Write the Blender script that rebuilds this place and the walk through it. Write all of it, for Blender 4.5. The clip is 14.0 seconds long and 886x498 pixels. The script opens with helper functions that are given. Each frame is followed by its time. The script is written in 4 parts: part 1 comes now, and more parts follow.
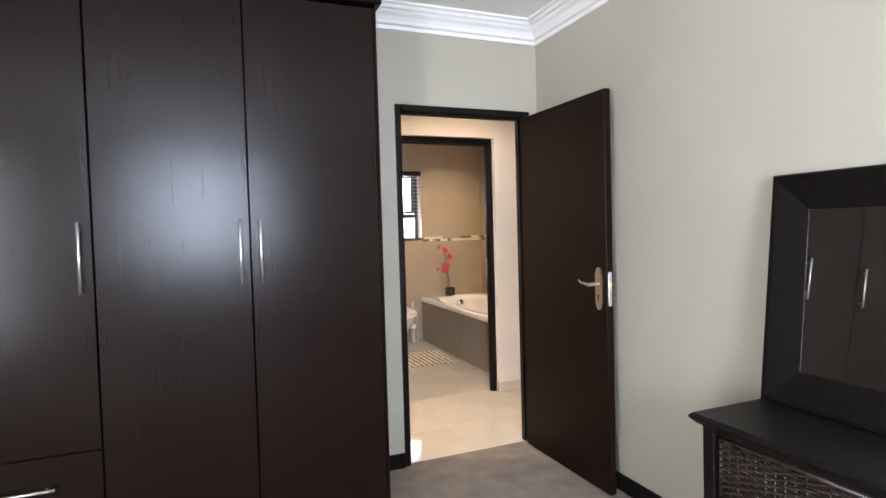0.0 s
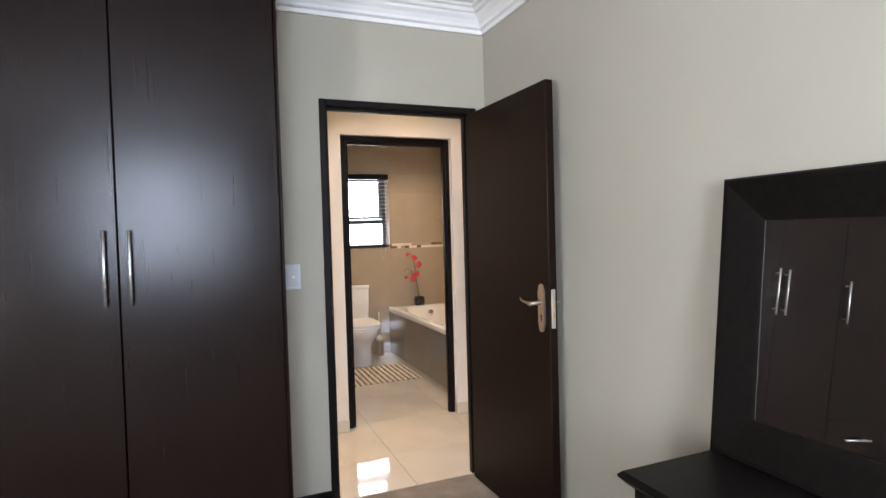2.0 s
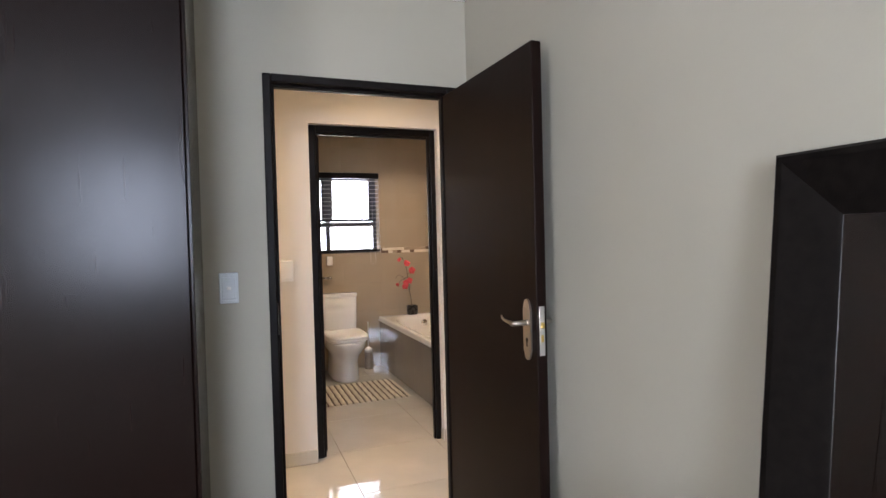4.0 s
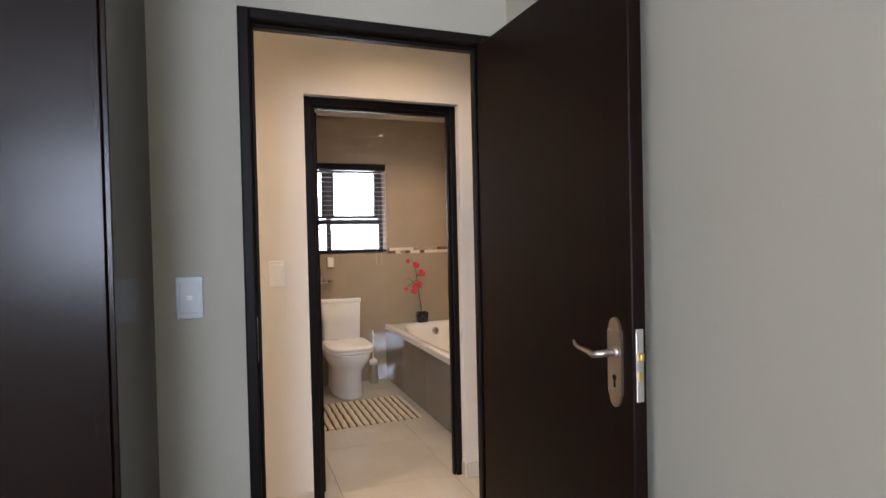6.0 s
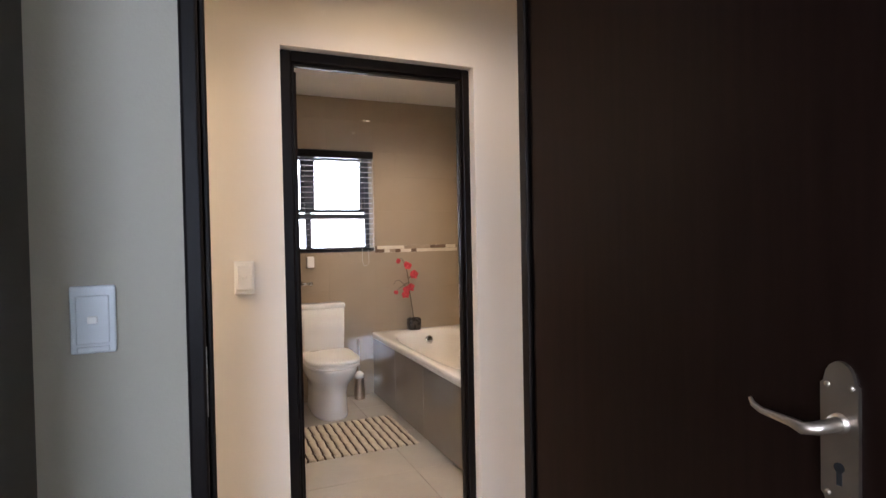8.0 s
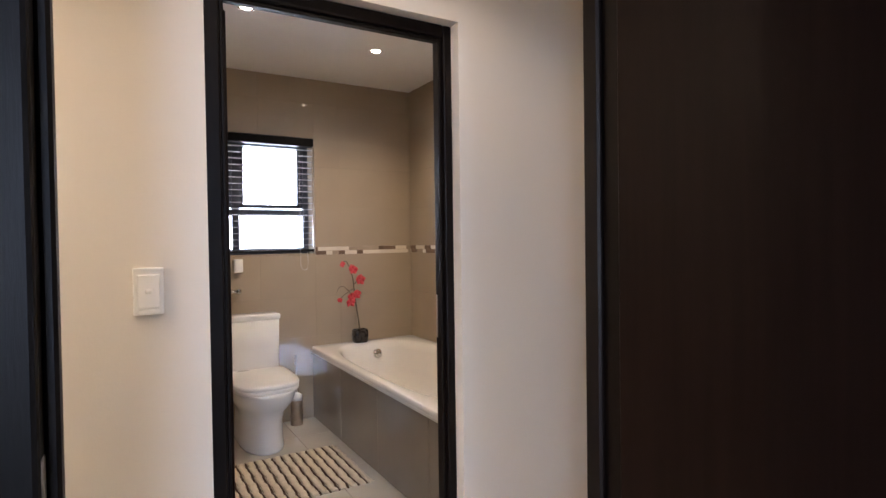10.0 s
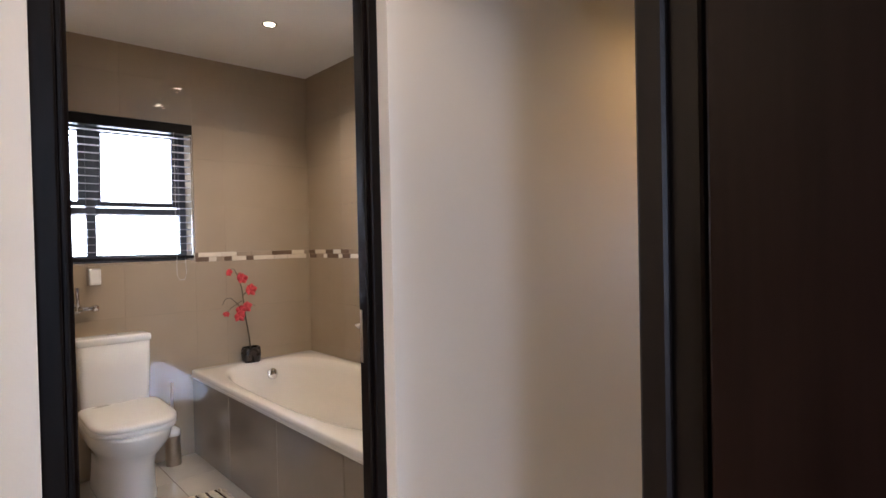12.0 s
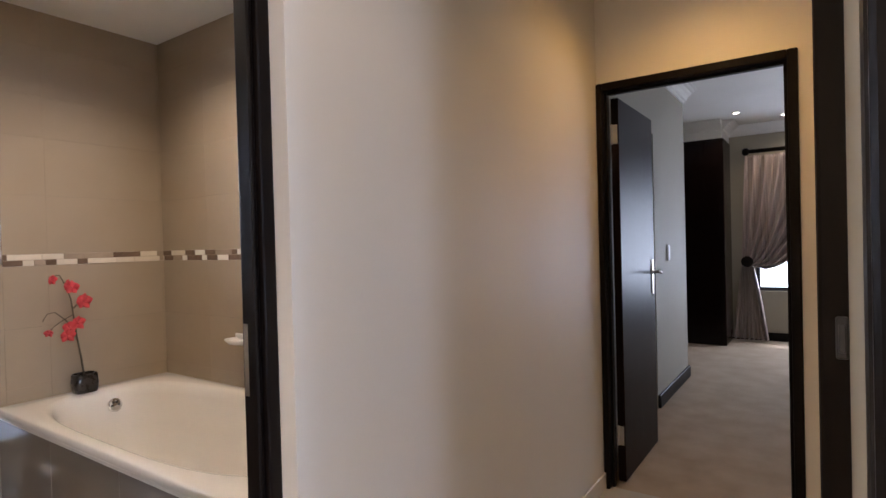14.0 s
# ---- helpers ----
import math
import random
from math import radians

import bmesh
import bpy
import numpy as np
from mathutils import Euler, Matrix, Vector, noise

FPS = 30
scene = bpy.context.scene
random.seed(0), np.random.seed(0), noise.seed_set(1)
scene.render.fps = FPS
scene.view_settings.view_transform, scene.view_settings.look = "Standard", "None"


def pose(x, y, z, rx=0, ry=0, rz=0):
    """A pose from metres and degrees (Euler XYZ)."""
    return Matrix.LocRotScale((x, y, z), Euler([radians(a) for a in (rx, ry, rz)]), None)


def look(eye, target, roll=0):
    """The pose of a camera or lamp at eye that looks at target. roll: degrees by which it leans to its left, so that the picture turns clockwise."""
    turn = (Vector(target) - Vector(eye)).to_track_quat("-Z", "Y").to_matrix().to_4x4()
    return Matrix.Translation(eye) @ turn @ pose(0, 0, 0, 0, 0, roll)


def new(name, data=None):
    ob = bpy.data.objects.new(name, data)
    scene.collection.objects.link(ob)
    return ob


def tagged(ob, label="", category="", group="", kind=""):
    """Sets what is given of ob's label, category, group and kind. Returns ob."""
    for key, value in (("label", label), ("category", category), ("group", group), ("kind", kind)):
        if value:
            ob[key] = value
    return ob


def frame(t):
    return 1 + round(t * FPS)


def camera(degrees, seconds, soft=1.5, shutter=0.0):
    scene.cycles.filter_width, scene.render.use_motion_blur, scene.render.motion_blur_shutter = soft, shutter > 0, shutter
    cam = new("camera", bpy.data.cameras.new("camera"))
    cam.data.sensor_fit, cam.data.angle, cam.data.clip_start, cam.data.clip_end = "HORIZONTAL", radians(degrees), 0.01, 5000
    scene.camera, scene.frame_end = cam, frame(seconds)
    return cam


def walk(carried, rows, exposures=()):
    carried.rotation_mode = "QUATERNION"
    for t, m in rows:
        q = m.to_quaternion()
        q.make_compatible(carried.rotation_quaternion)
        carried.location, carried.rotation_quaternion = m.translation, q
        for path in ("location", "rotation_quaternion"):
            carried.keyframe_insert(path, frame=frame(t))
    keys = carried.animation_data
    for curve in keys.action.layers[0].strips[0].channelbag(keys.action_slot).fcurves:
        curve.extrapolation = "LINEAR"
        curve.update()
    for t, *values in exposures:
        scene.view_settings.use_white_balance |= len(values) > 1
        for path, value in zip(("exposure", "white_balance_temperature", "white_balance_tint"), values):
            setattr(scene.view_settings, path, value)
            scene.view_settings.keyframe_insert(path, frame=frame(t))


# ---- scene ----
cam = camera(77.7, 14.0)
PATH = [
    (0, (-0.022, -0.046, 1.37), (0.726, 1.807, 1.299), -1.6),
    (0.5, (0.08, 0.003, 1.382), (0.835, 1.853, 1.312), -1.6),
    (1, (0.188, 0.058, 1.392), (0.944, 1.908, 1.326), -1.5),
    (1.5, (0.289, 0.107, 1.389), (1.048, 1.956, 1.329), -1.5),
    (2, (0.424, 0.148, 1.394), (1.181, 1.998, 1.335), -1.6),
    (2.5, (0.53, 0.205, 1.39), (1.276, 2.06, 1.336), -1.5),
    (3, (0.638, 0.307, 1.379), (1.375, 2.166, 1.326), -1.5),
    (3.5, (0.715, 0.412, 1.381), (1.44, 2.275, 1.333), -1.6),
    (6, (0.89, 1.146, 1.352), (1.603, 3.014, 1.318), -1.3),
    (6.5, (0.89, 1.287, 1.34), (1.615, 3.15, 1.306), -1.3),
    (7, (0.908, 1.449, 1.333), (1.646, 3.308, 1.301), -1.2),
    (7.5, (0.939, 1.604, 1.332), (1.696, 3.455, 1.298), -1.2),
    (10, (1.023, 2.321, 1.328), (2.04, 4.043, 1.293), -0.8),
    (10.5, (1.054, 2.414, 1.331), (2.143, 4.092, 1.296), -1.0),
    (11, (1.085, 2.504, 1.327), (2.248, 4.131, 1.295), -1.2),
    (11.5, (1.116, 2.61, 1.34), (2.36, 4.175, 1.306), -1.0),
    (12, (1.118, 2.7, 1.324), (2.459, 4.184, 1.296), -1.2),
    (12.5, (1.143, 2.788, 1.324), (2.574, 4.185, 1.293), -1.2),
    (13, (1.212, 2.873, 1.31), (2.719, 4.187, 1.282), -1.4),
    (13.5, (1.243, 2.989, 1.315), (2.827, 4.209, 1.278), -1.5),
    (14, (1.301, 3.061, 1.288), (2.95, 4.193, 1.265), -1.5),
]
walk(cam, [(t, look(eye, target, roll)) for t, eye, target, roll in PATH], [(0.0, 0.45, 6300, 16), (1.5, 0.3, 6300, 16), (3.0, 0.0, 6300, 17), (6.0, -0.15, 6250, 18), (7.5, -0.05, 6050, 18), (10.0, -0.08, 5700, 17), (14.0, -0.08, 5600, 17)])

# ---- world and light ----
world = bpy.data.worlds.new("sky")
scene.world = world
world.use_nodes = True
wn = world.node_tree
sky = wn.nodes.new("ShaderNodeTexSky")
sky.sky_type, sky.sun_disc = "NISHITA", False
sky.sun_elevation, sky.sun_rotation = radians(70), radians(90)
wn.links.new(sky.outputs[0], wn.nodes["Background"].inputs[0])
wn.nodes["Background"].inputs[1].default_value = 0.12


def lamp(name, kind, m, energy, colour, **opts):
    data = bpy.data.lights.new(name, kind)
    data.energy, data.color = energy, colour
    for k, v in opts.items():
        if k == "size":
            data.size = v
        if k == "size_y":
            data.shape, data.size_y = "RECTANGLE", v
        if k == "spot":
            data.spot_size, data.spot_blend = radians(v), opts["blend"]
        if k == "soft":
            data.shadow_soft_size = v
    ob = new(name, data)
    ob.matrix_world = m
    return ob


sun = lamp("sun", "SUN", pose(0, 0, 10, 0, 20, 0), 3.0, (1, 0.95, 0.88))
sun.data.angle = radians(0.5)
DAY = (0.90, 0.94, 1.0)
WARM = (1.0, 0.75, 0.47)
AMBER = (1.0, 0.55, 0.15)
# daylight in the window openings: bedroom (two), bathroom, far bedroom
lamp("bedroom_daylight", "AREA", pose(-0.20, -2.46, 1.70, 90, 0, 0), 150, (0.72, 0.84, 1.0), size=1.14, size_y=1.24)
lamp("bedroom_daylight", "AREA", pose(-2.16, -1.20, 1.3, 90, 0, -90), 130, DAY, size=0.86, size_y=1.7)
lamp("bathroom_daylight", "AREA", pose(1.78, 6.60, 1.68, -90, 0, 0), 22, DAY, size=1.0, size_y=0.82)
lamp("far_daylight", "AREA", pose(9.02, 2.6, 1.4, 90, 0, 90), 64, DAY, size=1.5, size_y=1.5)
# recessed downlights that are on, and two unseen hall fill lamps
DOWNLIGHTS = ((2.474, 5.591, 2.543, 30), (2.50, 4.95, 2.543, 30), (1.62, 5.30, 2.543, 26),
              # x=1.72 and x=-0.15 are unseen, added to brighten the hall
              (3.62, 3.44, 2.62, 27), (1.72, 3.40, 2.62, 20), (-0.15, 3.50, 2.62, 110), (8.10, 3.80, 2.62, 8), (8.55, 3.37, 2.62, 8))
for x, y, z, e in DOWNLIGHTS:
    lamp("downlight_or_fill_beam", "SPOT", pose(x, y, z - 0.035), e, AMBER if x == 3.62 else WARM, spot=136 if x == 3.62 else 140, blend=1.0 if x == 3.62 else 0.6, soft=0.03)

# ---- materials ----


def surface(name, c1, c2, scale=4.0, rough=0.5, rough2=None, bump=0.0, bscale=60.0, stretch=(1, 1, 1), metal=0.0,
            coat=0.0, spec=0.5, wave=False, vary=0.0):
    """Two-tone noise colour with fine relief, in the object's own metres."""
    m = bpy.data.materials.new(name)
    m.use_nodes = True
    t = m.node_tree
    b = t.nodes["Principled BSDF"]
    co = t.nodes.new("ShaderNodeTexCoord")
    mp = t.nodes.new("ShaderNodeMapping")
    mp.inputs["Scale"].default_value = stretch
    t.links.new(co.outputs["Object"], mp.inputs[0])
    n = t.nodes.new("ShaderNodeTexNoise")
    n.inputs["Scale"].default_value, n.inputs["Detail"].default_value = scale, 6
    t.links.new(mp.outputs[0], n.inputs["Vector"])
    mix = t.nodes.new("ShaderNodeMix")
    mix.data_type = "RGBA"
    mix.inputs[6].default_value, mix.inputs[7].default_value = (*c1, 1), (*c2, 1)
    ramp = t.nodes.new("ShaderNodeMapRange")
    ramp.inputs[1].default_value, ramp.inputs[2].default_value = 0.3, 0.7
    t.links.new(n.outputs[0], ramp.inputs[0])
    t.links.new(ramp.outputs[0], mix.inputs[0])
    out = mix.outputs[2]
    if vary:
        info = t.nodes.new("ShaderNodeObjectInfo")
        hsv = t.nodes.new("ShaderNodeHueSaturation")
        vr = t.nodes.new("ShaderNodeMapRange")
        vr.inputs[3].default_value, vr.inputs[4].default_value = 1 - vary, 1 + vary
        t.links.new(info.outputs["Random"], vr.inputs[0])
        t.links.new(vr.outputs[0], hsv.inputs["Value"])
        t.links.new(out, hsv.inputs["Color"])
        out = hsv.outputs[0]
    t.links.new(out, b.inputs["Base Color"])
    b.inputs["Metallic"].default_value = metal
    b.inputs["Specular IOR Level"].default_value = spec
    b.inputs["Coat Weight"].default_value = coat
    b.inputs["Coat Roughness"].default_value = 0.025
    n2 = t.nodes.new("ShaderNodeTexNoise")
    n2.inputs["Scale"].default_value, n2.inputs["Detail"].default_value = bscale, 4
    t.links.new(mp.outputs[0], n2.inputs["Vector"])
    rr = t.nodes.new("ShaderNodeMapRange")
    rr.inputs[3].default_value, rr.inputs[4].default_value = rough, rough if rough2 is None else rough2
    t.links.new(n.outputs[0], rr.inputs[0])
    t.links.new(rr.outputs[0], b.inputs["Roughness"])
    if bump:
        bp = t.nodes.new("ShaderNodeBump")
        bp.inputs["Strength"].default_value, bp.inputs["Distance"].default_value = bump, 0.004
        src = n2.outputs[0]
        if wave:
            w = t.nodes.new("ShaderNodeTexWave")
            w.inputs["Scale"].default_value, w.inputs["Distortion"].default_value = 14, 9
            w.inputs["Detail"].default_value, w.inputs["Detail Scale"].default_value = 3, 1.2
            t.links.new(mp.outputs[0], w.inputs["Vector"])
            add = t.nodes.new("ShaderNodeMath")
            add.operation = "MULTIPLY_ADD"
            add.inputs[1].default_value = 0.6
            t.links.new(w.outputs["Fac"], add.inputs[0])
            t.links.new(n2.outputs[0], add.inputs[2])
            src = add.outputs[0]
        t.links.new(src, bp.inputs["Height"])
        t.links.new(bp.outputs[0], b.inputs["Normal"])
    return m


def glow(name, colour, strength):
    m = bpy.data.materials.new(name)
    m.use_nodes = True
    b = m.node_tree.nodes["Principled BSDF"]
    b.inputs["Base Color"].default_value = (*colour, 1)
    b.inputs["Emission Color"].default_value = (*colour, 1)
    b.inputs["Emission Strength"].default_value = strength
    return m


def clear_glass(name):
    m = bpy.data.materials.new(name)
    m.use_nodes = True
    b = m.node_tree.nodes["Principled BSDF"]
    b.inputs["Base Color"].default_value = (1, 1, 1, 1)
    b.inputs["Roughness"].default_value, b.inputs["Transmission Weight"].default_value = 0.0, 1.0
    b.inputs["IOR"].default_value = 1.45
    return m


# Same cream paint as the hall's, darkened to imitate dimmer light in the bedrooms.
DIMPAINT = surface("dimmed_cream_paint", (0.375, 0.348, 0.275), (0.405, 0.376, 0.30), 1.5, 0.62, 0.7, 0.10, 140)
# Hall copy of that paint, lightened so the hall looks brighter lit.
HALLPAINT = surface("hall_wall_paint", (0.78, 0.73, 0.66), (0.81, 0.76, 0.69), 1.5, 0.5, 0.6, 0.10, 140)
WHITE = surface("white_ceiling_paint", (0.78, 0.77, 0.74), (0.82, 0.81, 0.78), 2, 0.7, 0.75, 0.05, 90)
WENGE = surface("dark_wenge_laminate", (0.0060, 0.0026, 0.0018), (0.0092, 0.0040, 0.0029), 5, 0.195, 0.238, 0.03, 14, (14, 14, 0.55), spec=0.19, wave=True)
DOORWOOD = surface("dark_stained_door", (0.0068, 0.0031, 0.0022), (0.0115, 0.0054, 0.0039), 6, 0.36, 0.44, 0.03, 60, (10, 10, 0.5), spec=0.085)
FRAMEWOOD = surface("dark_stained_frame", (0.004, 0.0026, 0.0022), (0.008, 0.005, 0.0042), 8, 0.40, 0.50, 0.06, 50, (8, 8, 0.8), spec=0.16)
BLACKWOOD = surface("black_brown_wood", (0.004, 0.003, 0.0026), (0.008, 0.006, 0.005), 7, 0.34, 0.48, 0.10, 60, (2, 6, 6), spec=0.13)
CARPET = surface("grey_beige_carpet", (0.21, 0.18, 0.15), (0.29, 0.25, 0.21), 9, 0.95, 0.98, 1.0, 320, spec=0.1)
CARPET2 = surface("beige_carpet", (0.38, 0.30, 0.215), (0.47, 0.375, 0.275), 5, 0.95, 0.98, 1.0, 320, spec=0.1)
FLOORTILE = surface("polished_porcelain_tile", (0.58, 0.54, 0.47), (0.66, 0.62, 0.54), 3, 0.035, 0.07, 0.0, 12, vary=0.03, coat=0.6)
GROUT = surface("grey_grout", (0.30, 0.27, 0.23), (0.38, 0.34, 0.29), 20, 0.9, 0.95, 0.3, 200)
WALLTILE = surface("glossy_taupe_wall_tile", (0.335, 0.268, 0.19), (0.365, 0.295, 0.212), 2.5, 0.03, 0.05, 0.0, 9, coat=0.03)
PANELTILE = surface("glossy_grey_bath_tile", (0.24, 0.205, 0.165), (0.27, 0.235, 0.19), 2.5, 0.03, 0.05, 0.0, 9, coat=0.35)
SKIRTTILE = surface("cream_skirting_tile", (0.60, 0.55, 0.46), (0.66, 0.61, 0.52), 4, 0.2, 0.3, 0.02, 40)
CERAMIC = surface("white_ceramic", (0.78, 0.77, 0.74), (0.80, 0.79, 0.76), 2, 0.06, 0.09)
ACRYLIC = surface("white_bath_acrylic", (0.80, 0.77, 0.71), (0.82, 0.79, 0.73), 2, 0.10, 0.14)
PLASTIC = surface("white_plastic", (0.84, 0.83, 0.80), (0.86, 0.85, 0.82), 3, 0.25, 0.32)
STEEL = surface("brushed_steel", (0.70, 0.68, 0.65), (0.78, 0.76, 0.73), 30, 0.34, 0.40, metal=1.0)
NICKEL = surface("satin_nickel", (0.46, 0.41, 0.35), (0.54, 0.48, 0.42), 20, 0.30, 0.40, metal=1.0)
CHROME = surface("chrome", (0.75, 0.75, 0.76), (0.8, 0.8, 0.8), 4, 0.06, 0.09, metal=1.0)
BRASS = surface("brass", (0.72, 0.52, 0.16), (0.78, 0.58, 0.2), 10, 0.25, 0.35, metal=1.0)
ALU = surface("dark_bronze_aluminium", (0.035, 0.035, 0.04), (0.05, 0.05, 0.055), 10, 0.35, 0.45)
# Dark slats coloured pale grey, imitating sky light on their faces.
SLAT = surface("sky_lightened_slat", (0.34, 0.32, 0.31), (0.40, 0.38, 0.37), 6, 0.28, 0.4, 0.1, 40, (0.4, 8, 8))
GLASS = clear_glass("window_glass")
SILVER = surface("mirror_silver", (0.86, 0.87, 0.87), (0.87, 0.88, 0.88), 1, 0.012, 0.012, metal=1.0)
# Near-black that stands for the shade in the keyhole, overflow and drawers.
HOLE = surface("hole_shade_black", (0.005, 0.005, 0.005), (0.008, 0.008, 0.008), 4, 0.8, 0.9)
WICKER = surface("dark_wicker", (0.011, 0.0065, 0.0045), (0.030, 0.017, 0.011), 30, 0.30, 0.5, 0.4, 120)
PETAL = surface("coral_red_petal", (0.55, 0.022, 0.035), (0.70, 0.09, 0.085), 40, 0.5, 0.6)
STEM = surface("brown_stem", (0.06, 0.05, 0.025), (0.10, 0.075, 0.04), 30, 0.6, 0.7)
POT = surface("black_pot_glaze", (0.012, 0.010, 0.009), (0.03, 0.024, 0.02), 30, 0.2, 0.35, 0.3, 60)
MATCREAM = surface("cream_cotton", (0.66, 0.58, 0.46), (0.76, 0.68, 0.55), 50, 0.95, 0.98, 0.8, 180, spec=0.1)
MATBROWN = surface("brown_cotton", (0.09, 0.055, 0.038), (0.15, 0.095, 0.07), 50, 0.95, 0.98, 0.8, 180, spec=0.1)
CURTAIN = surface("taupe_striped_satin", (0.30, 0.24, 0.215), (0.62, 0.54, 0.50), 7, 0.35, 0.5, 0.05, 90, (0.2, 9, 0.05))
LINING = surface("pale_lining", (0.60, 0.57, 0.53), (0.66, 0.63, 0.59), 5, 0.8, 0.85)
LAMPGLOW = glow("warm_lamp_face", (1.0, 0.80, 0.52), 30.0)
OUTSIDE = glow("bright_sky_backdrop", (0.86, 0.94, 1.0), 5.0)
MOSAIC = [surface("mosaic_cream", (0.62, 0.55, 0.44), (0.70, 0.62, 0.50), 20, 0.15, 0.25, vary=0.06),
          surface("mosaic_tan", (0.30, 0.235, 0.17), (0.38, 0.30, 0.22), 20, 0.15, 0.25, vary=0.1),
          surface("mosaic_brown", (0.12, 0.08, 0.055), (0.18, 0.12, 0.08), 20, 0.15, 0.25, vary=0.15),
          surface("mosaic_white", (0.74, 0.70, 0.62), (0.8, 0.76, 0.68), 20, 0.12, 0.2, vary=0.04)]

# ---- building helpers ----


def part(name, bm, material, parent=None, label="", smooth=False):
    me = bpy.data.meshes.new(name)
    bmesh.ops.recalc_face_normals(bm, faces=bm.faces)
    for f in bm.faces:
        f.smooth = smooth
    bm.to_mesh(me)
    bm.free()
    me.materials.append(material)
    ob = new(name, me)
    ob.parent = parent
    return tagged(ob, label)


def thing(name, m, label, category, group="", kind=""):
    ob = new(name)
    ob.empty_display_size = 0.05
    ob.matrix_world = m
    return tagged(ob, label, category, group, kind)


def add_box(bm, lo, hi, bevel=0.0, seg=1):
    r = bmesh.ops.create_cube(bm, size=1)
    vs = r["verts"]
    for v in vs:
        v.co = Vector([lo[i] + (v.co[i] + 0.5) * (hi[i] - lo[i]) for i in range(3)])
    if bevel:
        es = list({e for v in vs for e in v.link_edges})
        bmesh.ops.bevel(bm, geom=es, offset=bevel, segments=seg, affect="EDGES", profile=0.5)
    return bm


def box(name, lo, hi, material, parent=None, bevel=0.003, label="", seg=1):
    return part(name, add_box(bmesh.new(), lo, hi, bevel, seg), material, parent, label)


def add_tube(bm, pts, r, sides=10, cap=True):
    """A round bar along points; r a radius or one for each point."""
    pts = [Vector(p) for p in pts]
    rings = []
    for i, p in enumerate(pts):
        d = (pts[min(i + 1, len(pts) - 1)] - pts[max(i - 1, 0)]).normalized()
        a = d.cross(Vector((0, 0, 1)) if abs(d.z) < 0.9 else Vector((1, 0, 0))).normalized()
        b = d.cross(a)
        rad = r[i] if isinstance(r, (list, tuple)) else r
        rings.append([bm.verts.new(p + rad * (math.cos(k * math.tau / sides) * a + math.sin(k * math.tau / sides) * b)) for k in range(sides)])
    for q, s in zip(rings, rings[1:]):
        for k in range(sides):
            bm.faces.new((q[k], q[(k + 1) % sides], s[(k + 1) % sides], s[k]))
    if cap:
        bm.faces.new(rings[0])
        bm.faces.new(rings[-1])
    return bm


def tube(name, pts, r, material, parent=None, label="", sides=10):
    return part(name, add_tube(bmesh.new(), pts, r, sides), material, parent, label, True)


def add_loft(bm, loops, cap0=True, cap1=True):
    rings = [[bm.verts.new(p) for p in lp] for lp in loops]
    n = len(rings[0])
    for q, s in zip(rings, rings[1:]):
        for k in range(n):
            bm.faces.new((q[k], q[(k + 1) % n], s[(k + 1) % n], s[k]))
    if cap0:
        bm.faces.new(rings[0])
    if cap1:
        bm.faces.new(rings[-1])
    return bm


def oval(cx, cy, z, rx, ry, n=32, power=2.0, front=0.0):
    """A superellipse loop; front > 0 squares off the +y half."""
    out = []
    for k in range(n):
        a = k * math.tau / n
        c, s = math.cos(a), math.sin(a)
        p = power + (front if s > 0 else 0.0)
        out.append((cx + rx * math.copysign(abs(c) ** (2 / p), c), cy + ry * math.copysign(abs(s) ** (2 / p), s), z))
    return out


def prism(name, outline, y0, y1, material, parent=None, label="", axis="y"):
    """A flat outline of (a, z) pulled from y0 to y1."""
    bm = bmesh.new()
    f = (lambda a, y, z: (a, y, z)) if axis == "y" else (lambda a, y, z: (y, a, z))
    add_loft(bm, [[f(a, y0, z) for a, z in outline], [f(a, y1, z) for a, z in outline]])
    return part(name, bm, material, parent, label)


def wall(name, axis, u0, u1, w0, w1, z1, material, label, openings=()):
    """A wall along x or y with through openings (u0, u1, z0, z1)."""
    us = sorted({u0, u1, *[o[0] for o in openings], *[o[1] for o in openings]})
    zs = sorted({0.0, z1, *[o[2] for o in openings], *[o[3] for o in openings]})
    bm = bmesh.new()
    grid = {}

    def vert(u, w, z):
        k = (round(u, 5), round(w, 5), round(z, 5))
        if k not in grid:
            grid[k] = bm.verts.new((u, w, z) if axis == "x" else (w, u, z))
        return grid[k]

    def solid(i, j):
        if not (0 <= i < len(us) - 1 and 0 <= j < len(zs) - 1):
            return False
        cu, cz = (us[i] + us[i + 1]) / 2, (zs[j] + zs[j + 1]) / 2
        return not any(o[0] < cu < o[1] and o[2] < cz < o[3] for o in openings)

    for i in range(len(us) - 1):
        for j in range(len(zs) - 1):
            if not solid(i, j):
                continue
            a, b, c, d = us[i], us[i + 1], zs[j], zs[j + 1]
            for w in (w0, w1):
                bm.faces.new([vert(a, w, c), vert(b, w, c), vert(b, w, d), vert(a, w, d)])
            for di, dj, p, q in ((-1, 0, (a, c), (a, d)), (1, 0, (b, c), (b, d)), (0, -1, (a, c), (b, c)), (0, 1, (a, d), (b, d))):
                if not solid(i + di, j + dj):
                    bm.faces.new([vert(p[0], w0, p[1]), vert(q[0], w0, q[1]), vert(q[0], w1, q[1]), vert(p[0], w1, p[1])])
    ob = part(name, bm, material)
    return tagged(ob, label, "wall", kind="structure")


def slab(name, lo, hi, material, label, category):
    return tagged(box(name, lo, hi, material, None, 0), label, category, kind="structure")


# ---- the building ----
NB, NH = 2.965, 3.030        # bedroom and hall faces of the wall with the bedroom door
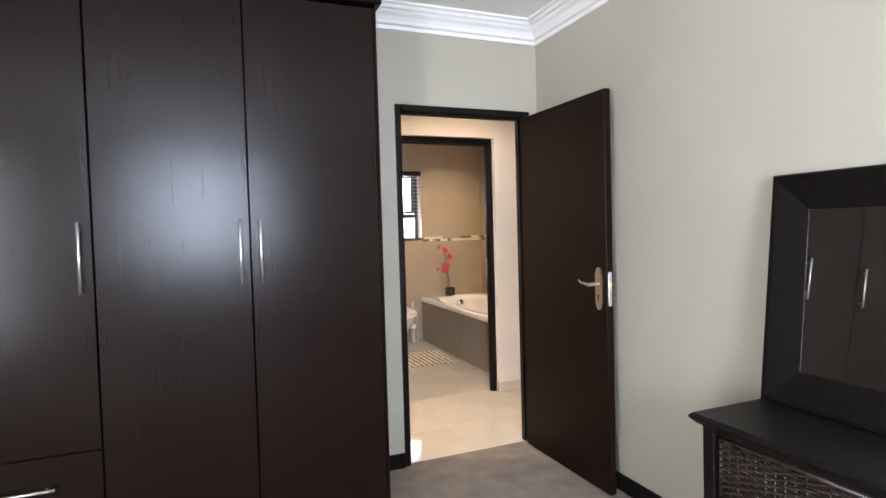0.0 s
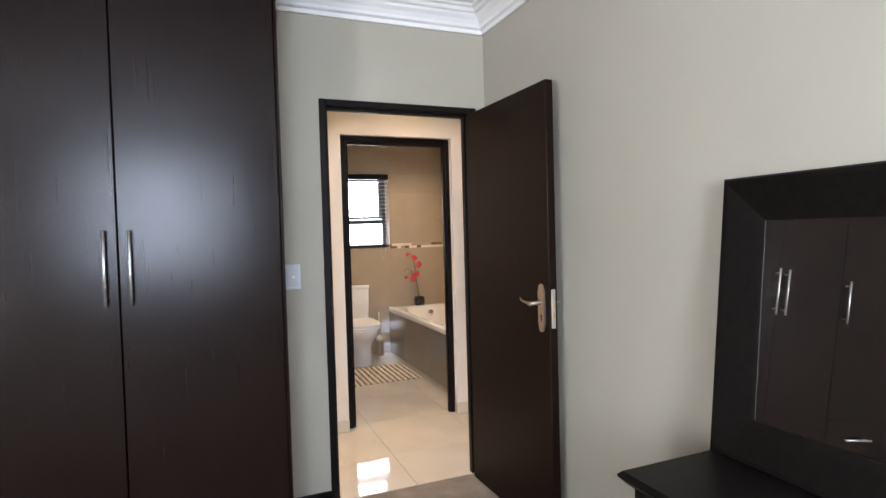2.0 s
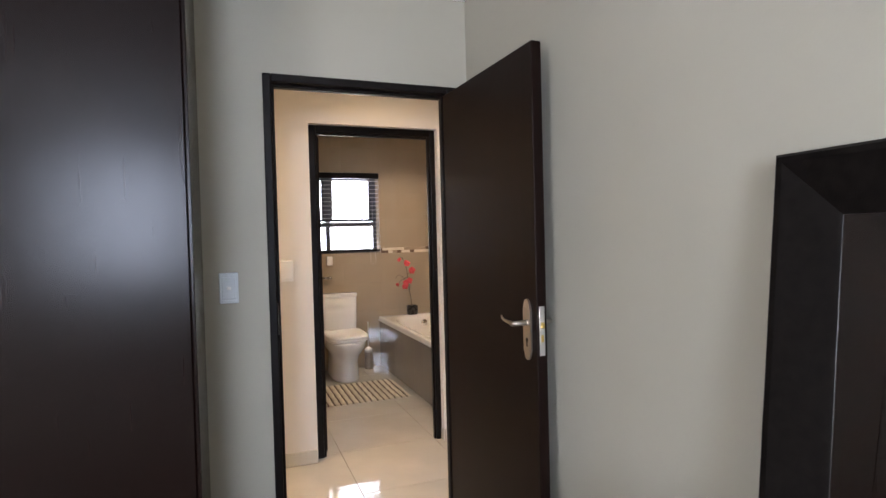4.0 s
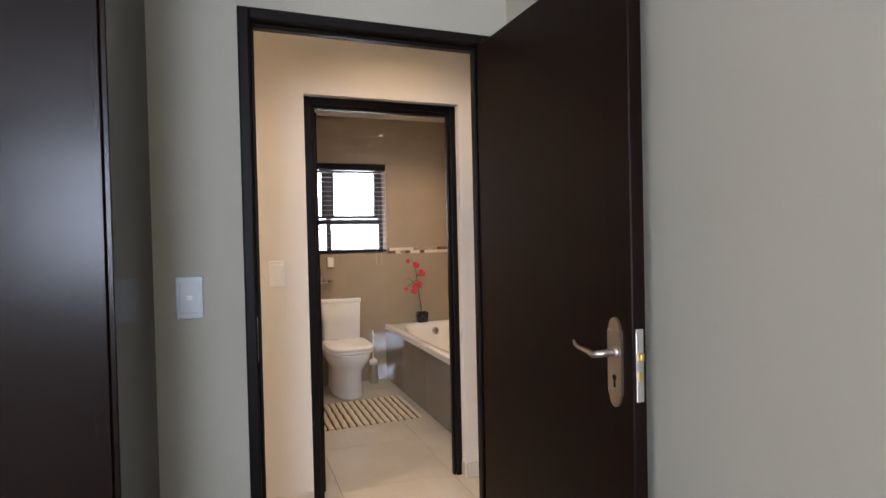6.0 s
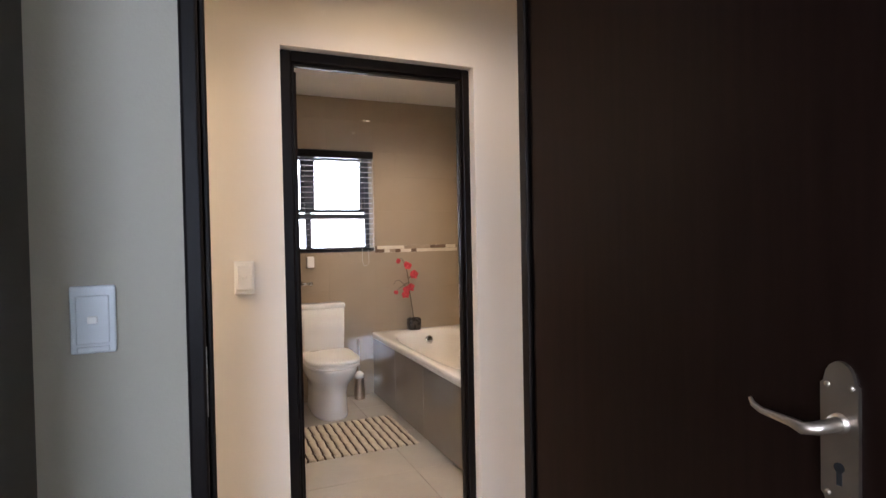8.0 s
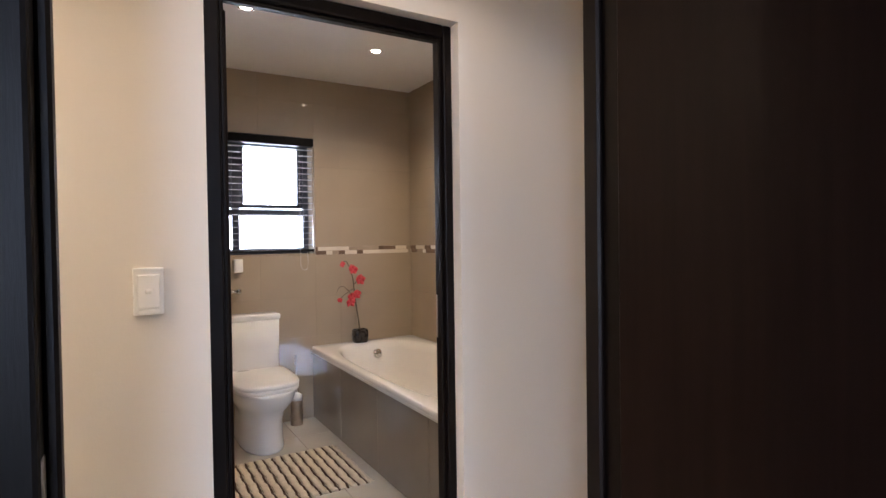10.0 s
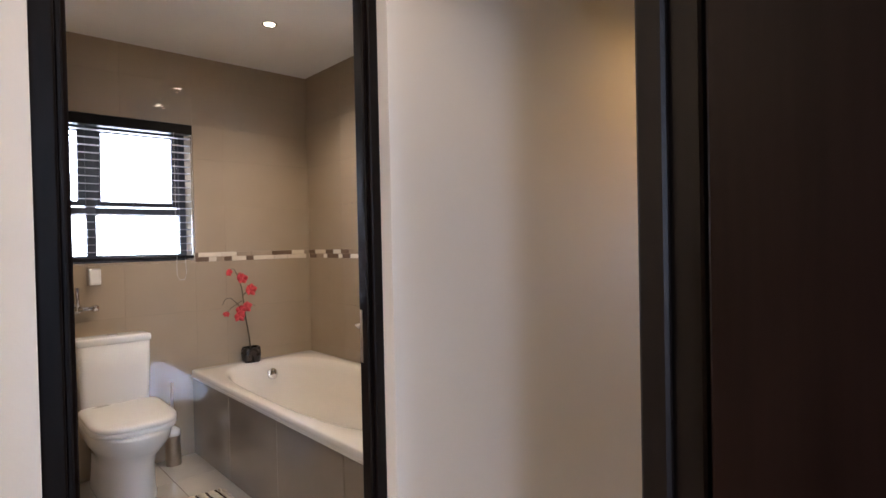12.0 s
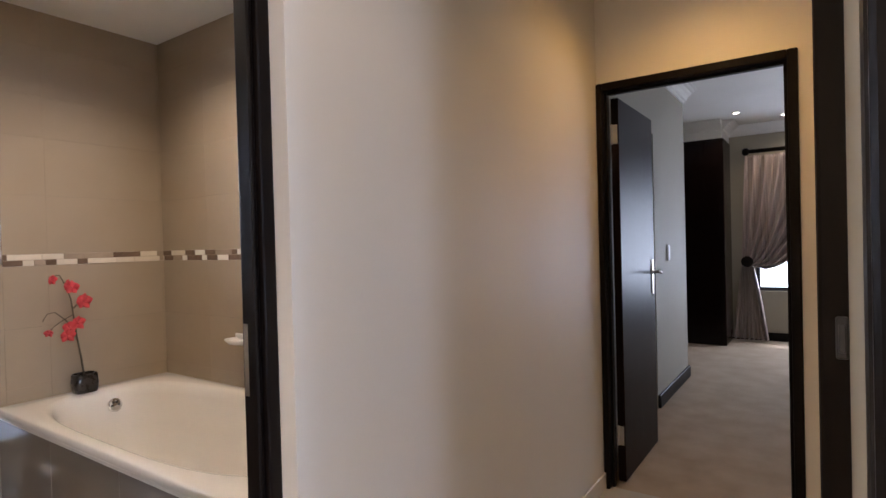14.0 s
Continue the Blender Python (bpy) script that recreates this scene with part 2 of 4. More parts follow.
BH, BB = 3.998, 4.122        # hall and bathroom faces of the wall with the bathroom door
EAST = 1.855                 # bedroom's side wall
BACK, BR, BC = 6.390, 3.115, 2.543   # bathroom back wall, side wall, ceiling
HC = 2.62                    # ceiling of bedroom and hall
D3X = 4.09                   # wall at the end of the hall

# Bedroom and far-room walls take the paint darkened for dimmer light.
wall("wall_bedroom_north", "x", -3.2, 4.09, NB, NH, HC, DIMPAINT, "cream painted wall around the bedroom doorway", [(0.92, 1.80, 0, 2.09), (2.24, 3.06, 0, 2.09)])
wall("wall_bedroom_east", "y", -2.5, NB, EAST, EAST + 0.11, HC, DIMPAINT, "plain cream painted bedroom wall")
wall("wall_bedroom_south", "x", -2.2, EAST, -2.62, -2.5, HC, DIMPAINT, "cream painted wall with a window", [(-0.80, 0.40, 1.05, 2.35)])
wall("wall_bedroom_west", "y", -2.62, NB, -2.32, -2.2, HC, DIMPAINT, "cream painted bedroom wall with a tall window", [(-1.65, -0.75, 0.42, 2.18)])
wall("wall_bathroom_south", "x", -0.6, D3X, BH, BB, HC, HALLPAINT, "cream painted hall wall around the bathroom doorway", [(1.243, 2.089, 0, 2.106)])
wall("wall_hall_west", "y", NH, BH, -0.72, -0.6, HC, HALLPAINT, "plain cream hall wall")
wall("wall_hall_east", "y", 0.3, 5.2, D3X, D3X + 0.11, HC, HALLPAINT, "cream wall with the doorway at the end of the hall", [(3.128, 3.998, 0, 2.075)])
wall("wall_bathroom_north", "x", 0.6, BR + 0.12, BACK + 0.012, BACK + 0.24, HC, HALLPAINT, "bathroom outer wall behind the tiles", [(1.25, 2.305, 1.235, 2.10)])
wall("wall_bathroom_east", "y", BB, BACK, BR + 0.012, BR + 0.12, HC, HALLPAINT, "bathroom side wall behind the tiles")
wall("wall_bathroom_west", "y", BB, BACK, 0.6, 0.7, HC, WALLTILE, "taupe tiled bathroom side wall")
wall("wall_far_north", "x", D3X + 0.11, 6.74, 4.085, 4.20, HC, DIMPAINT, "cream far bedroom wall beside a side doorway", [(4.75, 5.60, 0, 2.06)])
wall("wall_far_recess", "x", D3X + 0.11, 9.1, 5.2, 5.3, HC, DIMPAINT, "plain cream wall behind the far bedroom")
wall("wall_far_east", "y", 0.3, 5.2, 9.0, 9.12, HC, DIMPAINT, "cream far bedroom wall with a window", [(1.6, 3.72, 0.60, 2.05)])
wall("wall_far_south", "x", D3X + 0.11, 9.12, 0.2, 0.3, HC, DIMPAINT, "plain cream far bedroom wall")
wall("wall_far_recess_side", "y", 4.2, 5.2, 6.66, 6.74, HC, DIMPAINT, "short cream return wall")
slab("ceiling_bedroom", (-3.32, -2.62, HC), (EAST + 0.11, NH, HC + 0.1), WHITE, "white bedroom ceiling", "ceiling")
slab("ceiling_hall", (-0.72, NH, HC), (D3X + 0.11, BH, HC + 0.1), WHITE, "white hall ceiling", "ceiling")
slab("ceiling_bathroom", (0.7, BB, BC), (BR + 0.012, BACK + 0.012, BC + 0.07), WHITE, "white bathroom ceiling", "ceiling")
slab("ceiling_far", (D3X + 0.11, 0.2, HC), (9.12, 5.3, HC + 0.1), WHITE, "white far bedroom ceiling", "ceiling")
slab("floor_bedroom", (-3.32, -2.62, -0.1), (EAST + 0.11, 3.0, 0.0), CARPET, "grey-beige cut-pile bedroom carpet", "carpet")
slab("floor_far", (D3X + 0.03, 0.2, -0.1), (9.12, 5.3, 0.0), CARPET2, "beige cut-pile far bedroom carpet", "carpet")
slab("ground", (-40, -40, -0.4), (40, 40, -0.3), GROUT, "plain ground outside the house", "ground")


def cornice(name, a, b, n, label):
    """Moulded plaster cornice from a to b along the ceiling; n points into the room."""
    prof = ((0, 0.118), (0.012, 0.118), (0.016, 0.098), (0.034, 0.092), (0.038, 0.078), (0.052, 0.058), (0.072, 0.044),
            (0.078, 0.034), (0.096, 0.030), (0.104, 0.016), (0.122, 0.012), (0.122, 0.0), (0, 0))
    a, b, n = Vector(a), Vector(b), Vector(n)
    d = (b - a).normalized()
    bm = bmesh.new()
    add_loft(bm, [[a + n * p - Vector((0, 0, q)) for p, q in prof], [b + n * p - Vector((0, 0, q)) for p, q in prof]])
    return tagged(part(name, bm, WHITE), label, "cornice", kind="structure")


cornice("trim_cornice", (-3.2, NB, HC), (EAST, NB, HC), (0, -1, 0), "white stepped plaster cornice above the door wall")
cornice("trim_cornice", (EAST, -2.5, HC), (EAST, NB, HC), (-1, 0, 0), "white stepped plaster cornice along the side wall")
cornice("trim_cornice", (D3X + 0.11, 4.085, HC), (6.74, 4.085, HC), (0, -1, 0), "white stepped plaster cornice in the far bedroom")
cornice("trim_cornice", (9.0, 0.3, HC), (9.0, 4.0, HC), (-1, 0, 0), "white stepped plaster cornice above the far window")


def skirting(lo, hi, material, label):
    return tagged(box("baseboard", lo, hi, material, None, 0.004), label, "baseboard", kind="structure")


skirting((0.676, NB - 0.02, 0), (0.92, NB, 0.085), BLACKWOOD, "dark wooden skirting board by the door")
skirting((1.80, NB - 0.02, 0), (EAST - 0.02, NB, 0.085), BLACKWOOD, "dark wooden skirting board behind the door")
skirting((EAST - 0.02, -2.5, 0), (EAST, NB, 0.085), BLACKWOOD, "dark wooden skirting board along the wall")
skirting((-0.6, BH - 0.012, 0), (1.243, BH, 0.085), SKIRTTILE, "cream tile skirting in the hall")
skirting((2.089, BH - 0.012, 0), (D3X, BH, 0.085), SKIRTTILE, "cream tile skirting in the hall")
skirting((2.081, BH + 0.002, 0), (2.089, 4.045, 0.085), SKIRTTILE, "cream tile skirting in the door reveal")
skirting((1.80, NH, 0), (2.20, NH + 0.012, 0.085), SKIRTTILE, "cream tile skirting in the hall")
skirting((5.60, 4.063, 0), (6.74, 4.085, 0.10), BLACKWOOD, "dark wooden skirting in the far bedroom")
skirting((8.98, 0.3, 0), (9.0, 4.0, 0.10), BLACKWOOD, "dark wooden skirting below the far window")


# ---- doors ----
def hinge(parent, x, y, z):
    bm = bmesh.new()
    add_box(bm, (x - 0.002, y - 0.03, z - 0.05), (x + 0.004, y + 0.012, z + 0.05), 0.001)
    add_tube(bm, [(x + 0.004, y + 0.016, z - 0.052), (x + 0.004, y + 0.016, z + 0.052)], 0.007, 8)
    for dz in (-0.03, 0, 0.03):
        add_tube(bm, [(x + 0.003, y - 0.012, z + dz), (x + 0.006, y - 0.012, z + dz)], 0.004, 8)
    return part("hinge", bm, STEEL, parent, "steel butt hinge with screws")


def door_frame(name, m, width, height, y0, y1, label, left=0.035, right=0.035, head=0.035, stop=(0.4, 0.6)):
    """Local: x along the wall, y through it, z up."""
    d = thing(name, m, label, "door", kind="structure")
    box("jamb", (0, y0, 0), (left, y1, height), FRAMEWOOD, d, 0.006, seg=2)
    box("jamb", (width - right, y0, 0), (width, y1, height), FRAMEWOOD, d, 0.006, seg=2)
    box("door_head", (left, y0, height - head), (width - right, y1, height), FRAMEWOOD, d, 0.006, seg=2)
    s0, s1 = y0 + (y1 - y0) * stop[0], y0 + (y1 - y0) * stop[1]
    box("door_stop", (left, s0, 0), (left + 0.014, s1, height - head), FRAMEWOOD, d, 0.004)
    box("door_stop", (width - right - 0.014, s0, 0), (width - right, s1, height - head), FRAMEWOOD, d, 0.004)
    box("door_stop", (left + 0.014, s0, height - head - 0.014), (width - right - 0.014, s1, height - head), FRAMEWOOD, d, 0.004)
    return d


def back_plate(parent, x, yc, zc, sx):
    """Arched long plate with keyhole on a leaf whose face is at x and whose outside is towards sx."""
    pts = []
    w, h = 0.024, 0.075
    for side in (1, -1):
        arc = [(w, h), (w - 0.004, h + 0.004)] + [((w - 0.005) * math.cos(a), h + 0.006 + 0.026 * math.sin(a)) for a in (0.15, 0.5, 0.9, 1.3, math.pi / 2, 1.84, 2.24, 2.64, 2.99)] + [(-w + 0.004, h + 0.004), (-w, h)]
        pts += [(yc + side * p, zc + side * q) for p, q in arc]
    plate = prism("handle_plate", pts, x, x + sx * 0.007, NICKEL, parent, "satin nickel arched back plate", axis="x")
    bm = bmesh.new()
    add_tube(bm, [(x + sx * 0.0068, yc, zc - 0.036), (x + sx * 0.0078, yc, zc - 0.036)], 0.007, 14)
    add_box(bm, (min(x + sx * 0.0066, x + sx * 0.0078), yc - 0.0035, zc - 0.060), (max(x + sx * 0.0066, x + sx * 0.0078), yc + 0.0035, zc - 0.036))
    part("keyhole", bm, HOLE, plate)
    for dy, dz in ((0.015, 0.074), (-0.015, 0.074), (0.015, -0.074), (-0.015, -0.074)):
        tube("screw", [(x + sx * 0.006, yc + dy, zc + dz), (x + sx * 0.009, yc + dy, zc + dz)], [0.005, 0.0035], NICKEL, plate, sides=8)
    return plate


def lever(parent, x, yc, zc, sx, sy):
    """Scroll lever that sweeps towards sy and curls up at its end."""
    pts = [(x, yc, zc), (x + sx * 0.03, yc, zc), (x + sx * 0.05, yc + sy * 0.004, zc - 0.001), (x + sx * 0.055, yc + sy * 0.018, zc - 0.004),
           (x + sx * 0.055, yc + sy * 0.034, zc + 0.000), (x + sx * 0.055, yc + sy * 0.057, zc + 0.002), (x + sx * 0.055, yc + sy * 0.076, zc + 0.004),
           (x + sx * 0.055, yc + sy * 0.089, zc + 0.010), (x + sx * 0.055, yc + sy * 0.094, zc + 0.019)]
    ob = tube("lever_handle", pts, [0.010, 0.009, 0.009, 0.0085, 0.0065, 0.0052, 0.0046, 0.004, 0.0025], NICKEL, parent, "curved satin nickel lever", 12)
    tube("rose", [(x, yc, zc), (x + sx * 0.012, yc, zc)], [0.016, 0.013], NICKEL, ob, sides=16)
    return ob


# bedroom door: wide open into the bedroom, at right angles to its wall
d1 = door_frame("door_1", pose(0.92, NB, 0), 0.88, 2.09, -0.006, NH - NB + 0.006, "dark wooden bedroom door standing wide open", right=0.052, stop=(0.5, 0.98))
leaf1 = box("leaf", (0.792, -0.795, 0.008), (0.832, -0.018, 2.04), DOORWOOD, d1, 0.003, "dark stained flush door leaf")
back_plate(leaf1, 0.792, -0.738, 1.050, -1)
lever(leaf1, 0.792, -0.738, 1.074, -1, 1)
lever(leaf1, 0.832, -0.738, 1.074, 1, 1)
lockface = box("lock_plate", (0.801, -0.7965, 0.965), (0.822, -0.794, 1.135), STEEL, leaf1, 0.0008, "steel mortice lock face plate")
part("latch", add_box(bmesh.new(), (0.806, -0.806, 1.060), (0.817, -0.7964, 1.080), 0.002), BRASS, leaf1, "brass latch bolt")
part("dead_bolt", add_box(bmesh.new(), (0.806, -0.7985, 1.012), (0.817, -0.7964, 1.036), 0.001), BRASS, leaf1, "brass dead bolt")
swing = Matrix.Translation((0.832, -0.018, 0)) @ Matrix.Rotation(radians(1.5), 4, "Z") @ Matrix.Translation((-0.822, 0.018, 0))
leaf1.matrix_basis = swing
for z in (0.25, 1.80):
    hinge(d1, 0.830, -0.006, z)
box("strike_plate", (0.034, 0.004, 0.98), (0.0365, 0.028, 1.12), STEEL, d1, 0.0008)

# bathroom door: frame set back in its reveal, leaf folded away inside the bathroom
d2 = door_frame("door_2", pose(1.243, 4.045, 0), 0.846, 2.106, 0, BB - 4.045 + 0.004, "dark wooden bathroom door frame, door folded back inside", left=0.048, right=0.036, head=0.045, stop=(0.15, 0.55))
for z in (0.25, 1.83):
    flap = box("hinge", (0.0475, 0.046, z - 0.05), (0.0500, 0.080, z + 0.05), STEEL, d2, 0.0006, "steel butt hinge flap")
    tube("hinge_knuckle", [(0.049, 0.083, z - 0.052), (0.049, 0.083, z + 0.052)], 0.006, STEEL, flap, sides=8)
    for dz in (-0.03, 0.0, 0.03):
        tube("screw", [(0.0495, 0.062, z + dz), (0.0512, 0.062, z + dz)], 0.004, NICKEL, flap, sides=8)
box("strike_plate", (0.8075, 0.050, 0.96), (0.8105, 0.072, 1.12), STEEL, d2, 0.0008)
leaf2 = box("leaf", (0.040, 0.084, 0.008), (0.080, 0.885, 2.045), DOORWOOD, d2, 0.003, "dark stained flush door leaf")
lever(leaf2, 0.080, 0.815, 1.05, 1, -1)

# door at the end of the hall: opens into the far bedroom, hinged on the bathroom side
d3 = door_frame("door_3", pose(D3X, 3.998, 0, 0, 0, -90), 0.870, 2.075, -0.014, 0.116, "dark wooden door open into the far bedroom", left=0.03, right=0.04, head=0.04, stop=(0.3, 0.55))
leaf3 = box("leaf", (0.040, 0.10, 0.008), (0.080, 0.785, 2.018), DOORWOOD, d3, 0.003, "dark stained flush door leaf")
bm = add_box(bmesh.new(), (0.080, 0.705, 0.94), (0.086, 0.745, 1.15), 0.002)
p3 = part("handle_plate", bm, NICKEL, leaf3, "satin nickel back plate")
lever(leaf3, 0.083, 0.725, 1.075, 1, -1)
for z in (0.25, 1.83):
    box("hinge", (0.048, 0.0975, z - 0.05), (0.074, 0.0995, z + 0.05), STEEL, d3, 0.0006, "steel butt hinge flap")
    tube("hinge_knuckle", [(0.044, 0.096, z - 0.052), (0.044, 0.096, z + 0.052)], 0.006, STEEL, d3, sides=8)

# closed cupboard door on the bedroom side of the hall, in a proud frame
d4 = door_frame("door_4", pose(2.24, NH, 0), 0.82, 2.09, -0.05, 0.036, "closed dark wooden door in a proud hall frame", stop=(0.1, 0.3))
leaf4 = box("leaf", (0.037, -0.03, 0.008), (0.783, 0.010, 2.045), DOORWOOD, d4, 0.003)
bm = add_box(bmesh.new(), (-0.008, 0.0, 1.112), (0.0, 0.016, 1.172), 0.004, 2)
add_box(bm, (-0.014, 0.003, 1.122), (-0.008, 0.013, 1.162), 0.003, 2)
part("latch_plate", bm, ALU, d4, "small dark latch plate on the frame edge")


# ---- windows ----
def window(name, m, w, h, label, mullions, transom, sash=True):
    """Aluminium window; local x along, z up from its sill, y outwards."""
    d = thing(name, m, label, "window", kind="structure")
    fw = 0.045
    fr = bmesh.new()
    add_box(fr, (0, 0, 0), (fw, 0.05, h), 0.003)
    add_box(fr, (w - fw, 0, 0), (w, 0.05, h), 0.003)
    add_box(fr, (fw, 0, 0), (w - fw, 0.05, fw), 0.003)
    add_box(fr, (fw, 0, h - fw), (w - fw, 0.05, h), 0.003)
    part("window_frame", fr, ALU, d, "dark bronze aluminium frame")
    xs = [0, *mullions, w]
    for x in mullions:
        box("mullion", (x - 0.024, 0.001, fw), (x + 0.024, 0.049, h - fw), ALU, d, 0.003)
    for a, b in zip(xs, xs[1:]):
        lo = a + (fw if a == 0 else 0.024)
        hi = b - (fw if b == w else 0.024)
        if transom:
            box("transom", (lo, 0.002, transom - 0.030), (hi, 0.048, transom + 0.018), ALU, d, 0.003)
            if sash:
                z0, z1 = transom + 0.018, h - fw
                zs = z0 - z1
                sh = bmesh.new()
                add_box(sh, (lo, -0.004, zs + 0.012), (lo + 0.036, 0.036, 0), 0.002)
                add_box(sh, (hi - 0.036, -0.004, zs + 0.012), (hi, 0.036, 0), 0.002)
                add_box(sh, (lo + 0.036, -0.004, zs + 0.012), (hi - 0.036, 0.036, zs + 0.040), 0.002)
                add_box(sh, (lo + 0.036, -0.004, -0.034), (hi - 0.036, 0.036, 0), 0.002)
                sash_ob = part("sash", sh, ALU, d, "top-hung dark sash, ajar")
                sash_ob.matrix_basis = Matrix.Translation((0, 0.006, z1)) @ Matrix.Rotation(radians(3.5), 4, "X")
                c = (lo + hi) / 2 - 0.03
                tube("stay_handle", [(c, -0.006, zs + 0.026), (c + 0.01, -0.02, zs + 0.036), (c + 0.035, -0.022, zs + 0.085)], 0.005, STEEL, sash_ob, sides=8)
                g = box("pane", (lo + 0.034, 0.014, zs + 0.038), (hi - 0.034, 0.018, -0.032), GLASS, sash_ob, 0)
                g.visible_shadow = False
        for z0, z1 in (((fw, transom - 0.030),) if transom else ((fw, h - fw),)):
            g = box("pane", (lo, 0.022, z0), (hi, 0.026, z1), GLASS, d, 0)
            g.visible_shadow = False
    return d


window("window_1", pose(1.25, 6.53, 1.235), 1.055, 0.865, "dark aluminium bathroom window above the toilet", [0.515], 0.315)
window("window_2", pose(0.40, -2.54, 1.05, 0, 0, 180), 1.2, 1.3, "dark aluminium bedroom window", [0.6], 0.36)
window("window_3", pose(-2.24, -1.65, 0.42, 0, 0, 90), 0.9, 1.76, "tall dark aluminium bedroom window", [0.45], 0.5)
window("window_4", pose(9.05, 3.72, 0.60, 0, 0, -90), 2.12, 1.45, "dark aluminium far bedroom window", [1.06], 0.42)
for lo, hi in (((-3.5, 8.2, -0.3), (7, 8.22, 6.5)), ((-6, -5.52, -0.3), (5, -5.5, 6.5)), ((11.5, -1.5, -0.3), (11.52, 7, 6.5)), ((-5.52, -5.4, -0.3), (-5.5, 3, 6.5))):
    tagged(box("backdrop", lo, hi, OUTSIDE, None, 0), "bright overcast glare outside a window", "backdrop", kind="structure")
tagged(box("window_sill", (1.25, BACK - 0.004, 1.228), (2.305, 6.53, 1.238), WALLTILE, None, 0.002), "tiled bathroom window sill", "window sill", kind="structure")

tagged(box("trim_reveal", (2.297, BACK + 0.012, 1.239), (2.304, 6.53, 2.099), WALLTILE, None, 0.001), "taupe tiled window reveal", "reveal", kind="structure")
# venetian blind of the bathroom window
bl = thing("venetian_blind", pose(1.258, 6.412, 1.25), "dark venetian blind with open slats in the window", "blind")
box("headrail", (0, -0.04, 0.785), (1.042, 0.03, 0.845), BLACKWOOD, bl, 0.004, "dark wooden valance")
box("bottom_rail", (0, -0.025, 0), (1.040, 0.025, 0.018), BLACKWOOD, bl, 0.003)
slat_bm = bmesh.new()
add_loft(slat_bm, [[(x, -0.025, 0.0), (x, 0.0, 0.0025), (x, 0.025, 0.0), (x, 0.025, -0.0014), (x, 0.0, 0.0011), (x, -0.025, -0.0014)] for x in (0.004, 1.038)])
slat = part("slat", slat_bm, SLAT, bl)
slat.location = (0, 0, 0.05)
for i in range(1, 17):
    s = slat.copy()
    s.location = (0, 0, 0.05 + 0.0445 * i)
    scene.collection.objects.link(s)
for x in (0.12, 0.52, 0.92):
    tube("ladder_cord", [(x, -0.026, 0.01), (x, -0.026, 0.79)], 0.0012, BLACKWOOD, bl, sides=5)
tube("pull_cord", [(0.93, -0.045, 0.79), (0.93, -0.045, 0.0), (0.928, -0.045, -0.10), (0.945, -0.045, -0.135), (0.975, -0.045, -0.13), (0.985, -0.045, -0.09), (0.98, -0.045, 0.0)],
     0.0012, LINING, bl, sides=5)

# ---- bedroom ----
# built-in wardrobe: three tall units seen, more along the wall
FRONT = 2.40


def wardrobe_unit(x0, w, hside, drawers):
    wr = thing("wardrobe", pose(x0, FRONT, 0), "dark wenge built-in wardrobe unit" + (" with drawers below" if drawers else " with a tall door"), "wardrobe", "built-in wardrobes")
    box("body", (0.001, 0.020, 0.0), (w - 0.001, NB - FRONT - 0.004, 2.385), WENGE, wr, 0.002, "dark wenge carcass")
    zb = 0.56 if drawers else 0.09
    door = box("wardrobe_door", (0.002, 0, zb), (w - 0.002, 0.018, 2.376), WENGE, wr, 0.002, "wood-grain dark wenge door")
    hx = 0.04 if hside < 0 else w - 0.04
    tube("handle", [(hx, -0.03, 1.165), (hx, -0.03, 1.435)], 0.006, STEEL, door, "brushed steel bar handle", 12)
    for z in (1.195, 1.405):
        tube("handle_post", [(hx, 0.0, z), (hx, -0.028, z)], 0.004, STEEL, door, sides=8)
    if drawers:
        for z0, z1 in ((0.325, 0.556), (0.09, 0.321)):
            dr = box("drawer_front", (0.002, 0, z0), (w - 0.002, 0.018, z1), WENGE, wr, 0.002, "dark wenge drawer front")
            zc = (z0 + z1) / 2
            tube("handle", [(w / 2 - 0.13, -0.03, zc), (w / 2 + 0.13, -0.03, zc)], 0.006, STEEL, dr, "brushed steel bar handle", 12)
            for x in (w / 2 - 0.1, w / 2 + 0.1):
                tube("handle_post", [(x, 0.0, zc), (x, -0.028, zc)], 0.004, STEEL, dr, sides=8)
    box("plinth", (0.001, 0.03, 0), (w - 0.001, 0.045, 0.088), WENGE, wr, 0)
    return wr


wr_end = wardrobe_unit(0.094, 0.562, -1, False)
wardrobe_unit(-0.474, 0.568, 1, False)
wardrobe_unit(-1.044, 0.568, 1, True)
wardrobe_unit(-1.612, 0.568, -1, True)
pel = box("wardrobe_pelmet", (-1.612, FRONT - 0.030, 2.388), (0.690, NB - 0.125, HC), WENGE, None, 0.004)
tagged(pel, "dark wenge pelmet closing the wardrobe to the ceiling", "pelmet")
box("end_panel", (0.5625, -0.002, 0), (0.574, NB - FRONT, 2.386), WENGE, wr_end, 0.002, "dark wenge end panel")


def switch_plate(name, m, label, material=PLASTIC):
    """Rectangular plate with a stepped rim and a rocker; local x across, -y out, z up."""
    d = thing(name, m, label, "light switch")
    box("plate", (-0.037, -0.013, -0.063), (0.037, 0, 0.063), material, d, 0.004, seg=2)
    box("insert", (-0.027, -0.017, -0.045), (0.027, -0.012, 0.045), material, d, 0.002)
    box("lower_trim", (-0.027, -0.016, -0.061), (0.027, -0.0125, -0.049), material, d, 0.002)
    box("rocker", (-0.0085, -0.021, -0.007), (0.0085, -0.016, 0.007), PLASTIC, d, 0.003, seg=2)
    return d


COOLPLATE = surface("glossy_pale_plate", (0.60, 0.64, 0.66), (0.64, 0.68, 0.70), 6, 0.10, 0.16, 0.1, 14)
